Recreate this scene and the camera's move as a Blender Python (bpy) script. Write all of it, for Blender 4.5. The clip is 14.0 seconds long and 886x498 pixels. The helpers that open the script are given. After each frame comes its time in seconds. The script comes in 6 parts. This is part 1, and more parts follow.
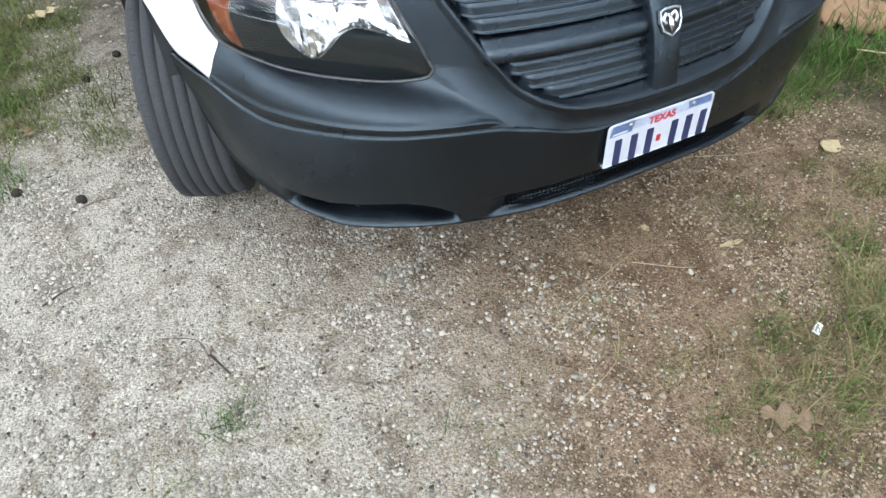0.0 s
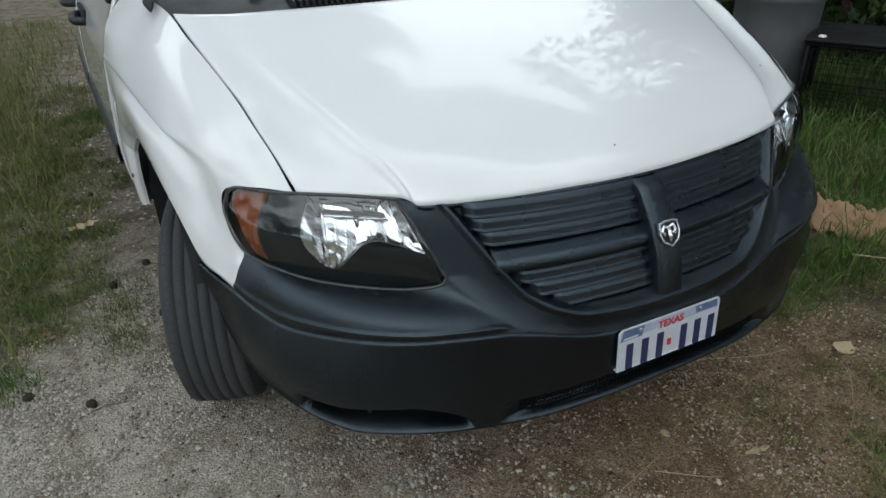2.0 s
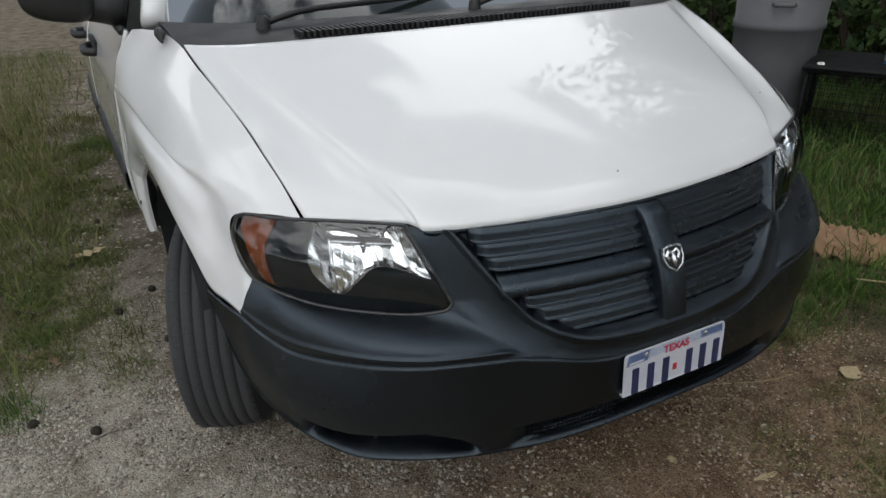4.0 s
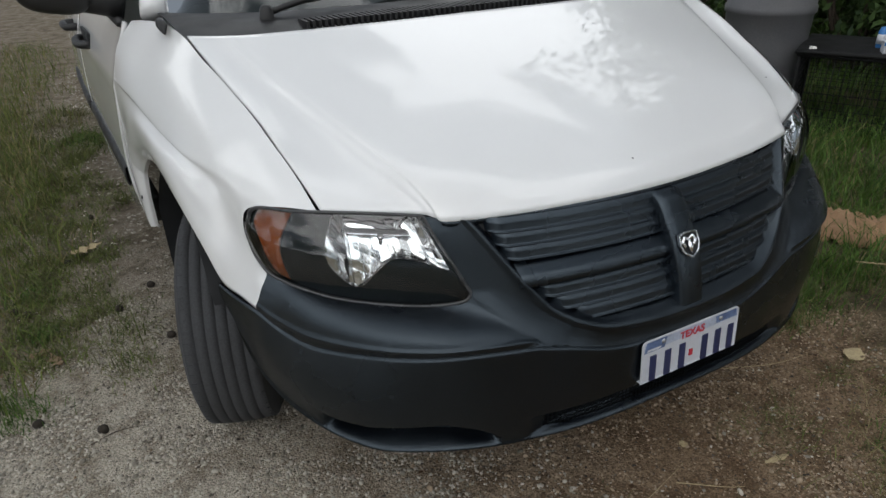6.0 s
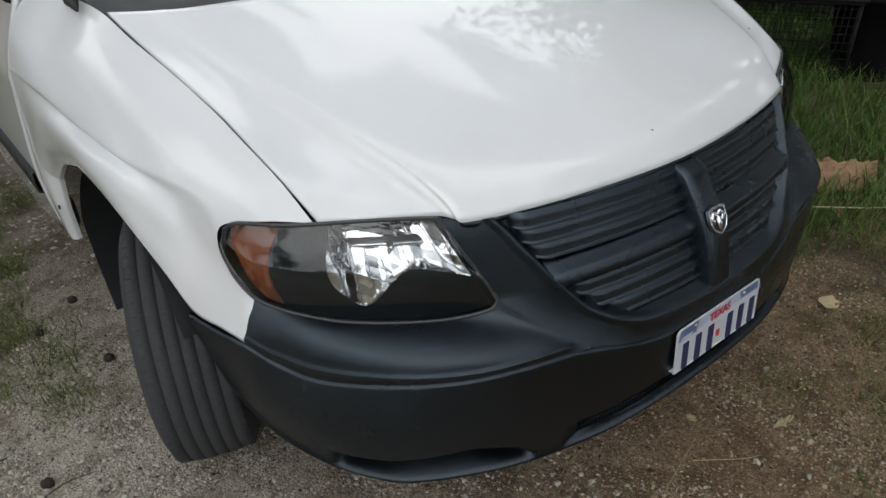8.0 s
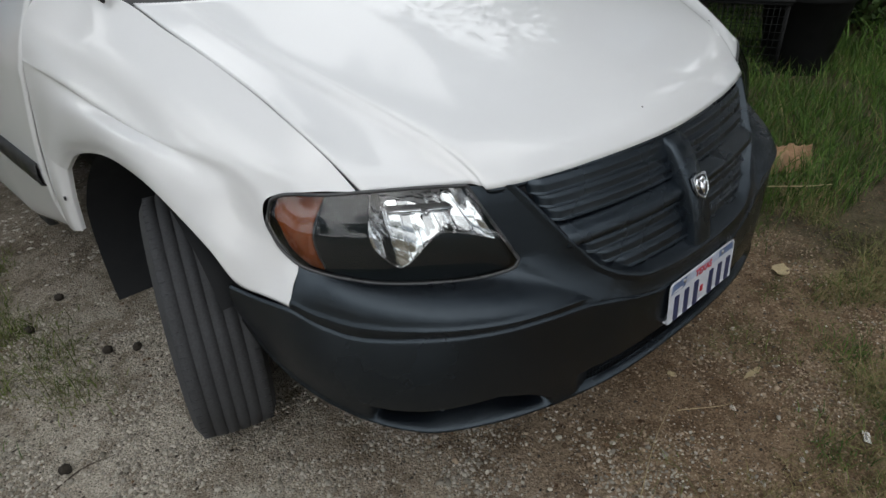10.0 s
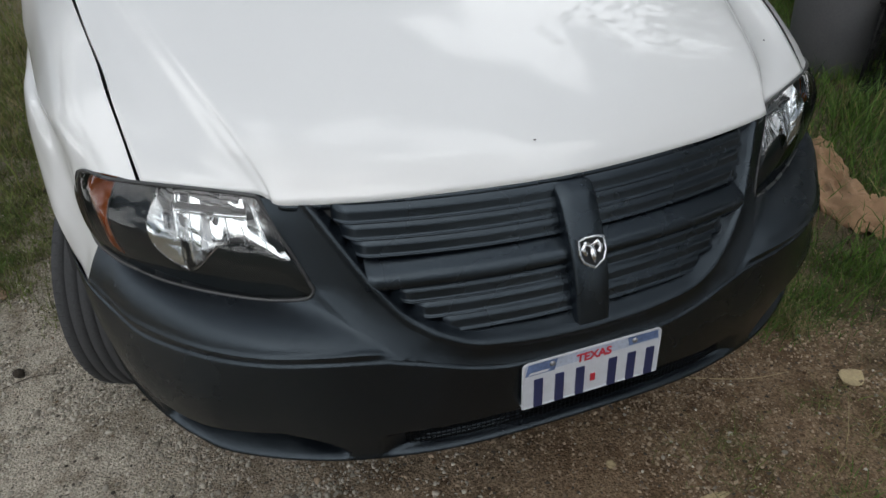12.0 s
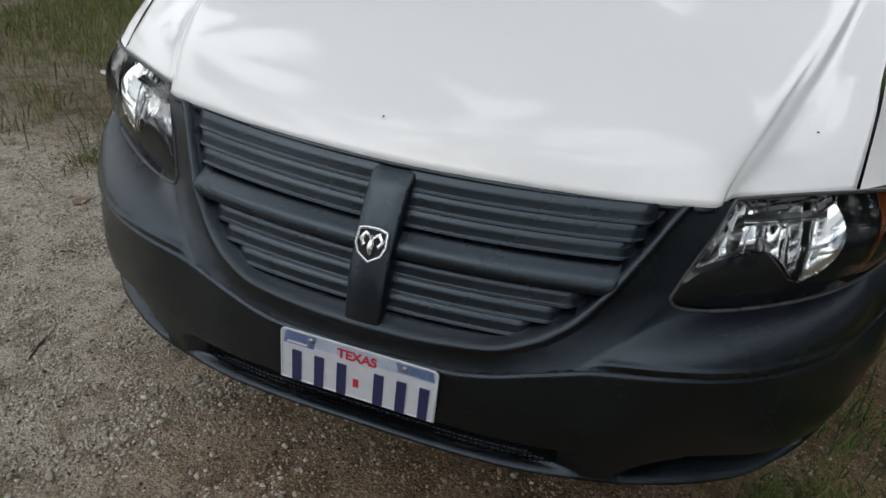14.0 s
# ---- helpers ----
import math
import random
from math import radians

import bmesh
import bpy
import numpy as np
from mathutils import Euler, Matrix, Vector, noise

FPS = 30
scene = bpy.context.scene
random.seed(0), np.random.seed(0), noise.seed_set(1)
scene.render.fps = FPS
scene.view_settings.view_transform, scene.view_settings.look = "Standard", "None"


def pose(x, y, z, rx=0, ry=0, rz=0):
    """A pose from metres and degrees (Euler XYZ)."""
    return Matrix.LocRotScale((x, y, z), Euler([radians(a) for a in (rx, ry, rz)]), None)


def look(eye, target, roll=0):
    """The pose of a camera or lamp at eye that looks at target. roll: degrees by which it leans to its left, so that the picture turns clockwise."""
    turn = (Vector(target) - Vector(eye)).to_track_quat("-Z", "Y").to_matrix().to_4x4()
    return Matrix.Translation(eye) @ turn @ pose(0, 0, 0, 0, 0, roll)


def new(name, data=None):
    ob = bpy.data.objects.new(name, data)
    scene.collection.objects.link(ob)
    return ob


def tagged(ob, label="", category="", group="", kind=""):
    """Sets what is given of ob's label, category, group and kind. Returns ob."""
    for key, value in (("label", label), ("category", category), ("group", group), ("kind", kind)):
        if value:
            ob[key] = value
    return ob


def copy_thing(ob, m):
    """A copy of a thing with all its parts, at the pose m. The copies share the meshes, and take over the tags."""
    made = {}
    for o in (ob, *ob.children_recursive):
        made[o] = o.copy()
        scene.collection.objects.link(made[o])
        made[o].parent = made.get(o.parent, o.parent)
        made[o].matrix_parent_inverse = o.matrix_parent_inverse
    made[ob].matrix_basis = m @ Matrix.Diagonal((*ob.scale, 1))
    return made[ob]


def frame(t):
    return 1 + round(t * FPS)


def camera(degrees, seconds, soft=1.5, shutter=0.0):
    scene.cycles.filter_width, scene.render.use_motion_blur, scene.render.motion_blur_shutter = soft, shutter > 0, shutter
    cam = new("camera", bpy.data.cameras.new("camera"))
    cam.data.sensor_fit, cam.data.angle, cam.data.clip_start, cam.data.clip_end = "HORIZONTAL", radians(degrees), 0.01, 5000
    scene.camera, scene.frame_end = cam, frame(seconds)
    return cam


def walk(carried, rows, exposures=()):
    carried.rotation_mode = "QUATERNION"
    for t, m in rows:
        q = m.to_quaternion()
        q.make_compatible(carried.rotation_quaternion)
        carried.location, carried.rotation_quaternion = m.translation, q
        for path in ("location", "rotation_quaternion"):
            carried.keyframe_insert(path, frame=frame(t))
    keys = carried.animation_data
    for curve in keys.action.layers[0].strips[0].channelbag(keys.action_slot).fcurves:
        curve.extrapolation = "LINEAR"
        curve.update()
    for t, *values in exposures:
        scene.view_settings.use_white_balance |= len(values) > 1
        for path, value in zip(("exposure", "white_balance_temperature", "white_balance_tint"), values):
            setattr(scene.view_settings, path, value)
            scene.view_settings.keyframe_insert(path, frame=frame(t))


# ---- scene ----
cam = camera(68.4, 14.0)
PATH = [
    (0, (-0.999, -0.873, 1.39), (-0.377, 0.353, -0.062), -0.7),
    (0.5, (-1.0, -0.876, 1.398), (-0.319, 0.456, 0.07), -0.7),
    (1, (-1.001, -0.878, 1.403), (-0.322, 0.537, 0.164), -1.8),
    (1.5, (-1.01, -0.879, 1.408), (-0.277, 0.622, 0.308), -1.4),
    (2, (-1.005, -0.877, 1.41), (-0.238, 0.692, 0.435), -1.4),
    (2.5, (-1.01, -0.872, 1.408), (-0.226, 0.728, 0.498), -1.2),
    (3, (-1.014, -0.885, 1.416), (-0.235, 0.721, 0.513), -1.8),
    (5.5, (-1.022, -0.88, 1.411), (-0.245, 0.722, 0.499), -1.3),
    (6, (-1.069, -0.846, 1.413), (-0.263, 0.729, 0.48), -2.1),
    (6.5, (-1.13, -0.786, 1.406), (-0.27, 0.734, 0.432), -0.5),
    (7, (-1.112, -0.673, 1.391), (-0.185, 0.783, 0.381), -0.1),
    (7.5, (-1.108, -0.559, 1.403), (-0.153, 0.857, 0.362), -1.9),
    (10, (-1.354, -0.563, 1.411), (-0.214, 0.703, 0.362), -1.6),
    (10.5, (-1.214, -0.672, 1.409), (-0.206, 0.696, 0.354), -1.4),
    (11, (-1.054, -0.781, 1.392), (-0.201, 0.7, 0.353), -2.3),
    (11.5, (-0.836, -0.795, 1.368), (-0.04, 0.708, 0.316), 0.4),
    (12, (-0.576, -0.793, 1.386), (-0.026, 0.785, 0.288), -1.5),
    (12.5, (-0.302, -0.838, 1.385), (-0.054, 0.806, 0.274), -0.5),
    (12.9, (-0.119, -0.841, 1.378), (0.010, 0.804, 0.256), 1.3),
    (13, (-0.070, -0.844, 1.352), (0.059, 0.823, 0.254), 1.9),
    (13.3, (0.083, -0.796, 1.341), (0.187, 0.863, 0.230), 7.5),
    (13.5, (0.170, -0.798, 1.333), (0.204, 0.893, 0.264), 7.9),
    (13.6, (0.213, -0.794, 1.334), (0.114, 0.892, 0.263), 6.3),
    (13.8, (0.286, -0.790, 1.329), (0.004, 0.877, 0.259), 5.6),
    (14, (0.375, -0.814, 1.283), (-0.110, 0.837, 0.263), 5.4),
]
EXPOSURES = [(0, 1.36, 5950, 8), (0.5, 1.38, 5700, 5), (1, 1.0, 5750, 2), (1.5, 0.18, 5850, 5), (2, -0.1, 6150, 5), (2.5, -0.2, 6350, 8), (3, -0.2, 6500, 10), (14, -0.2, 6500, 10)]
walk(cam, [(t, look(eye, target, roll)) for t, eye, target, roll in PATH], EXPOSURES)

# ---- world and light ----
world = bpy.data.worlds.new("world")
scene.world = world
world.use_nodes = True
wn, wl = world.node_tree.nodes, world.node_tree.links
wn.clear()
w_out = wn.new("ShaderNodeOutputWorld")
w_bg = wn.new("ShaderNodeBackground")
w_sky = wn.new("ShaderNodeTexSky")
w_sky.sky_type = "NISHITA"
w_sky.sun_disc = False
w_sky.sun_elevation, w_sky.sun_rotation = radians(58), radians(200)
w_sky.dust_density, w_sky.ozone_density = 3.0, 1.0
w_co = wn.new("ShaderNodeTexCoord")
w_map = wn.new("ShaderNodeMapping")
w_map.inputs["Scale"].default_value = (1.0, 1.0, 1.5)
w_map.inputs["Location"].default_value = (-3.15, -2.39, 5.73)
w_noise = wn.new("ShaderNodeTexNoise")
w_noise.inputs["Scale"].default_value = 1.9
w_noise.inputs["Detail"].default_value = 9.0
w_noise.inputs["Roughness"].default_value = 0.6
w_ramp = wn.new("ShaderNodeValToRGB")
w_ramp.color_ramp.elements[0].position, w_ramp.color_ramp.elements[0].color = 0.505, (2.3, 2.65, 3.0, 1)
w_ramp.color_ramp.elements[1].position, w_ramp.color_ramp.elements[1].color = 0.54, (19.0, 19.5, 19.8, 1)
w_mix = wn.new("ShaderNodeMix")
w_mix.data_type = "RGBA"
w_mix.inputs["Factor"].default_value = 0.88
wl.new(w_co.outputs["Generated"], w_map.inputs["Vector"])
wl.new(w_map.outputs["Vector"], w_noise.inputs["Vector"])
wl.new(w_noise.outputs["Fac"], w_ramp.inputs["Fac"])
wl.new(w_sky.outputs["Color"], w_mix.inputs["A"])
wl.new(w_ramp.outputs["Color"], w_mix.inputs["B"])
wl.new(w_mix.outputs["Result"], w_bg.inputs["Color"])
w_bg.inputs["Strength"].default_value = 0.12
wl.new(w_bg.outputs["Background"], w_out.inputs["Surface"])

sun_data = bpy.data.lights.new("sun", "SUN")
sun_data.energy, sun_data.angle, sun_data.color = 0.6, radians(70), (1.0, 0.96, 0.9)
sun = new("sun", sun_data)
sun.matrix_world = look((-3, -5, 9), (0, 0.5, 0))


# ---- materials ----
def mat(name, base, rough=0.6, metal=0.0, var=0.12, scale=8.0, fine=120.0, bump=0.0, dist=0.002, spec=0.5, coat=0.0, rvar=0.1, sheen=(1, 1, 1)):
    m = bpy.data.materials.new(name)
    m.use_nodes = True
    n, l = m.node_tree.nodes, m.node_tree.links
    b = n["Principled BSDF"]
    co = n.new("ShaderNodeTexCoord")
    n1, n2 = n.new("ShaderNodeTexNoise"), n.new("ShaderNodeTexNoise")
    n1.inputs["Scale"].default_value, n1.inputs["Detail"].default_value = scale, 5
    n2.inputs["Scale"].default_value, n2.inputs["Detail"].default_value = fine, 3
    add = n.new("ShaderNodeMath")
    add.operation = "ADD"
    l.new(co.outputs["Object"], n1.inputs["Vector"])
    l.new(co.outputs["Object"], n2.inputs["Vector"])
    l.new(n1.outputs["Fac"], add.inputs[0])
    l.new(n2.outputs["Fac"], add.inputs[1])
    rng = n.new("ShaderNodeMapRange")
    rng.inputs["From Min"].default_value, rng.inputs["From Max"].default_value = 0.6, 1.4
    rng.inputs["To Min"].default_value, rng.inputs["To Max"].default_value = 1 - var, 1 + var
    l.new(add.outputs[0], rng.inputs["Value"])
    mul = n.new("ShaderNodeVectorMath")
    mul.operation = "SCALE"
    mul.inputs[0].default_value = base
    l.new(rng.outputs["Result"], mul.inputs["Scale"])
    l.new(mul.outputs["Vector"], b.inputs["Base Color"])
    rr = n.new("ShaderNodeMapRange")
    rr.inputs["From Min"].default_value, rr.inputs["From Max"].default_value = 0.3, 0.7
    rr.inputs["To Min"].default_value, rr.inputs["To Max"].default_value = max(rough - rvar, 0.02), min(rough + rvar, 1)
    l.new(n1.outputs["Fac"], rr.inputs["Value"])
    l.new(rr.outputs["Result"], b.inputs["Roughness"])
    b.inputs["Metallic"].default_value = metal
    b.inputs["Specular IOR Level"].default_value = spec
    b.inputs["Specular Tint"].default_value = (*sheen, 1)
    b.inputs["Coat Weight"].default_value = coat
    b.inputs["Coat Roughness"].default_value = 0.03
    b.inputs["Coat IOR"].default_value = 1.55
    if bump:
        bp = n.new("ShaderNodeBump")
        bp.inputs["Strength"].default_value, bp.inputs["Distance"].default_value = bump, dist
        l.new(n2.outputs["Fac"], bp.inputs["Height"])
        l.new(bp.outputs["Normal"], b.inputs["Normal"])
    return m


def clear_mat(name, tint, gloss_rough=0.02, ior=1.5):
    """Thin clear plastic or glass: see-through, with a Fresnel gloss."""
    m = bpy.data.materials.new(name)
    m.use_nodes = True
    n, l = m.node_tree.nodes, m.node_tree.links
    n.clear()
    out, mix, tr, gl, fr = (n.new("ShaderNode" + k) for k in ("OutputMaterial", "MixShader", "BsdfTransparent", "BsdfGlossy", "Fresnel"))
    tr.inputs["Color"].default_value = (*tint, 1)
    gl.inputs["Roughness"].default_value = gloss_rough
    fr.inputs["IOR"].default_value = ior
    l.new(fr.outputs["Fac"], mix.inputs["Fac"])
    l.new(tr.outputs[0], mix.inputs[1])
    l.new(gl.outputs[0], mix.inputs[2])
    l.new(mix.outputs[0], out.inputs["Surface"])
    return m


PAINT = mat("white_paint", (0.78, 0.79, 0.8), 0.3, var=0.012, scale=1.2, fine=9, coat=1.0, rvar=0.01)
BLACK = mat("black_plastic", (0.0024, 0.0031, 0.0048), 0.24, var=0.35, scale=5, fine=430, bump=0.7, dist=0.0013, spec=0.76, rvar=0.07, sheen=(0.7, 0.86, 1.0))
BLACK_GRILLE = mat("grille_plastic", (0.0026, 0.0036, 0.0058), 0.28, var=0.3, scale=6, fine=460, bump=0.5, dist=0.001, spec=0.92, rvar=0.07, sheen=(0.7, 0.86, 1.0))
DARK = mat("dark_plastic", (0.007, 0.0085, 0.0105), 0.7, var=0.2)
TRIM = mat("trim_rubber", (0.014, 0.014, 0.015), 0.5, var=0.2, fine=300, bump=0.1)
TYRE = mat("tyre_rubber", (0.043, 0.045, 0.049), 0.85, var=0.3, scale=10, fine=200, bump=0.3, dist=0.001)
STEEL = mat("wheel_steel", (0.35, 0.35, 0.36), 0.4, metal=0.8)
CHROME = mat("chrome", (0.85, 0.86, 0.88), 0.07, metal=1.0, var=0.03, rvar=0.04)
CHROME_SOFT = mat("reflector_chrome", (0.93, 0.93, 0.94), 0.1, metal=1.0, var=0.03, rvar=0.03)
BEZEL = mat("headlight_bezel", (0.0065, 0.0095, 0.0115), 0.5, var=0.2, spec=0.3, sheen=(0.85, 0.95, 1.0))
INTAKE = mat("intake_black", (0.002, 0.0024, 0.003), 0.8, var=0.3, spec=0.1)
AMBER = mat("amber_plastic", (0.26, 0.062, 0.014), 0.25, var=0.2, scale=30, coat=0.3)
LENS = clear_mat("clear_lens", (0.93, 0.95, 0.95), 0.015, 1.68)
GLASS = clear_mat("tinted_glass", (0.3, 0.36, 0.34), 0.03, 1.33)
PLATE_WHITE = mat("plate_white", (0.55, 0.57, 0.62), 0.4, var=0.1, scale=40, fine=300)
PLATE_BLUE = mat("plate_blue", (0.11, 0.16, 0.3), 0.4, var=0.3, scale=60)
PLATE_PALE = mat("plate_pale", (0.4, 0.45, 0.56), 0.4, var=0.2, scale=30)
PLATE_INK = mat("plate_ink", (0.025, 0.03, 0.09), 0.45)
PLATE_RED = mat("plate_red", (0.5, 0.03, 0.05), 0.45)


# ---- mesh helpers ----
def empty(name, m=None):
    ob = new(name)
    ob.empty_display_size = 0.1
    if m is not None:
        ob.matrix_basis = m
    return ob


def link(name, bm, material, parent=None, label="", smooth=True):
    me = bpy.data.meshes.new(name)
    bm.to_mesh(me)
    bm.free()
    me.materials.append(material)
    if smooth:
        me.shade_smooth()
    ob = new(name, me)
    ob.parent = parent
    if label:
        ob["label"] = label
    return ob


def part(name, bm, material, parent, label="", smooth=True):
    return link(name, bm, material, parent, label, smooth)


def solid(ob, thick, offset=-1.0):
    mod = ob.modifiers.new("thickness", "SOLIDIFY")
    mod.thickness, mod.offset = thick, offset
    return ob


def spline(points, n):
    """n points along a Catmull-Rom curve through the points, evenly spaced."""
    p = np.array(points, float)
    p = np.vstack([2 * p[0] - p[1], p, 2 * p[-1] - p[-2]])
    fine = []
    for i in range(1, len(p) - 2):
        for s in np.linspace(0, 1, 24, endpoint=False):
            a, b, c, d = p[i - 1 : i + 3]
            fine.append(0.5 * (2 * b + (c - a) * s + (2 * a - 5 * b + 4 * c - d) * s * s + (3 * b - a - 3 * c + d) * s**3))
    fine.append(p[-2])
    fine = np.array(fine)
    length = np.r_[0, np.cumsum(np.linalg.norm(np.diff(fine, axis=0), axis=1))]
    at = np.linspace(0, length[-1], n)
    return np.stack([np.interp(at, length, fine[:, k]) for k in range(fine.shape[1])], 1)


def loft(curves, n, m, mirror_first=False):
    """A grid m across by n along, through curves that are each sampled at n points."""
    c = np.array([spline(q, n) for q in curves])
    if mirror_first:
        c = np.vstack([c[1:2] * np.array([-1, 1, 1]), c])
    out = []
    for k in range(n):
        line = c[:, k]
        s = spline_raw(line, m, 1 if mirror_first else 0)
        out.append(s)
    return np.array(out).transpose(1, 0, 2)


def spline_raw(line, m, first=0):
    """m points on a Catmull-Rom curve, even in its parameter, from the point number first."""
    p = np.vstack([2 * line[0] - line[1], line, 2 * line[-1] - line[-2]])
    out = []
    for s in np.linspace(first, len(line) - 1, m):
        i = min(int(s), len(line) - 2)
        f = s - i
        a, b, c, d = p[i : i + 4]
        out.append(0.5 * (2 * b + (c - a) * f + (2 * a - 5 * b + 4 * c - d) * f * f + (3 * b - a - 3 * c + d) * f**3))
    return np.array(out)


def grid_into(bm, g, flip=False, keep=None):
    vs = [[bm.verts.new(tuple(p)) for p in row] for row in g]
    for i in range(len(g) - 1):
        for j in range(len(g[0]) - 1):
            if keep is not None and not keep(i, j):
                continue
            q = [vs[i][j], vs[i + 1][j], vs[i + 1][j + 1], vs[i][j + 1]]
            bm.faces.new(q[::-1] if flip else q)
    return vs


def drop_loose(bm):
    bmesh.ops.delete(bm, geom=[v for v in bm.verts if not v.link_faces], context="VERTS")


FLIP = np.array([-1, 1, 1])


def box_bm(sx, sy, sz, centre=(0, 0, 0), bevel=0.0, seg=2, turn=None):
    bm = bmesh.new()
    bmesh.ops.create_cube(bm, size=1.0)
    bmesh.ops.scale(bm, vec=(sx, sy, sz), verts=bm.verts)
    if bevel:
        bmesh.ops.bevel(bm, geom=list(bm.edges), offset=bevel, segments=seg, profile=0.5, affect="EDGES")
    if turn is not None:
        bmesh.ops.transform(bm, matrix=turn, verts=bm.verts)
    bmesh.ops.translate(bm, vec=centre, verts=bm.verts)
    return bm


def tube_into(bm, path, radius, sides=8, cap=True):
    """A tube along a list of points; radius is a number or one for each point."""
    path = [Vector(p) for p in path]
    rad = radius if isinstance(radius, (list, tuple)) else [radius] * len(path)
    rings = []
    side = None
    for i, p in enumerate(path):
        d = (path[min(i + 1, len(path) - 1)] - path[max(i - 1, 0)]).normalized()
        if side is None:
            side = d.orthogonal().normalized()
        side = (side - d * side.dot(d)).normalized()
        up = d.cross(side)
        rings.append([bm.verts.new(p + rad[i] * (math.cos(a) * side + math.sin(a) * up)) for a in np.linspace(0, 2 * math.pi, sides, endpoint=False)])
    for a, b in zip(rings, rings[1:]):
        for k in range(sides):
            bm.faces.new((a[k], a[(k + 1) % sides], b[(k + 1) % sides], b[k]))
    if cap:
        bm.faces.new(rings[0][::-1])
        bm.faces.new(rings[-1])
    return bm


def tube_bm(path, radius, sides=8):
    return tube_into(bmesh.new(), path, radius, sides)


def lathe_into(bm, profile, sides=32, axis="z"):
    """Turns a profile of (radius, height) round an axis."""
    rings = []
    for r, h in profile:
        ring = []
        for a in np.linspace(0, 2 * math.pi, sides, endpoint=False):
            x, y = r * math.cos(a), r * math.sin(a)
            ring.append(bm.verts.new((x, y, h) if axis == "z" else (h, x, y)))
        rings.append(ring)
    for a, b in zip(rings, rings[1:]):
        for k in range(sides):
            bm.faces.new((a[k], a[(k + 1) % sides], b[(k + 1) % sides], b[k]))
    return bm


# ---- minivan: the lines that its front is built on (right half, mirrored) ----
HOOD_EDGE = [(0, 0.138, 0.840), (0.1, 0.142, 0.840), (0.2, 0.151, 0.840), (0.3, 0.17, 0.839), (0.4, 0.195, 0.838), (0.5, 0.214, 0.842), (0.53, 0.235, 0.848)]
GAP = [(0.735, 0.347, 0.872), (0.745, 0.4, 0.905), (0.762, 0.5, 0.96), (0.776, 0.6, 1.005), (0.796, 0.7, 1.046), (0.814, 0.8, 1.08), (0.83, 0.9, 1.11), (0.842, 0.99, 1.139)]
LAMP_TOP = [(0.55, 0.256, 0.849), (0.6, 0.279, 0.856), (0.65, 0.302, 0.862), (0.7, 0.327, 0.866), (0.735, 0.347, 0.868), (0.79, 0.388, 0.868), (0.824, 0.433, 0.866), (0.842, 0.461, 0.86), (0.853, 0.481, 0.846)]
LAMP_LOW = [(0.487, 0.169, 0.69), (0.5, 0.172, 0.672), (0.55, 0.198, 0.663), (0.6, 0.222, 0.665), (0.65, 0.25, 0.670), (0.7, 0.282, 0.676), (0.75, 0.317, 0.686), (0.8, 0.358, 0.703), (0.826, 0.386, 0.714), (0.848, 0.416, 0.728), (0.861, 0.458, 0.755), (0.866, 0.486, 0.8)]
CREASE = [(0, -0.002, 0.545), (0.15, 0.004, 0.546), (0.2, 0.01, 0.549), (0.25, 0.018, 0.558), (0.3, 0.027, 0.572), (0.36, 0.043, 0.584), (0.4, 0.052, 0.592), (0.5, 0.073, 0.6), (0.6, 0.112, 0.6), (0.7, 0.18, 0.598), (0.8, 0.285, 0.594), (0.85, 0.36, 0.61), (0.888, 0.412, 0.646), (0.912, 0.48, 0.648), (0.937, 0.567, 0.651)]
LIP = [(0.478, 0.206, 0.842), (0.462, 0.188, 0.822), (0.439, 0.159, 0.783), (0.394, 0.106, 0.711), (0.349, 0.075, 0.657), (0.3, 0.046, 0.625), (0.25, 0.028, 0.605), (0.2, 0.017, 0.596), (0.1, 0.008, 0.588), (0, 0.005, 0.586)]
CHIN = [(0, -0.006, 0.372), (0.1, -0.002, 0.368), (0.2, 0.006, 0.362), (0.3, 0.02, 0.356), (0.4, 0.043, 0.352), (0.5, 0.075, 0.348), (0.6, 0.124, 0.341), (0.7, 0.187, 0.338), (0.757, 0.237, 0.35), (0.801, 0.283, 0.369), (0.84, 0.332, 0.396), (0.873, 0.388, 0.426), (0.897, 0.454, 0.46), (0.91, 0.526, 0.498), (0.915, 0.592, 0.538)]

van = tagged(empty("minivan"), "white minivan with black bumper and grille parked on gravel", "car")


def both(make, name, material, label="", thick=0.0, parent=None):
    """A mesh part on either side: make(bm, sign)."""
    out = []
    for s in (1, -1):
        bm = bmesh.new()
        make(bm, s)
        ob = part(name, bm, material, parent or van, label)
        if thick:
            solid(ob, thick)
        out.append(ob)
    return out


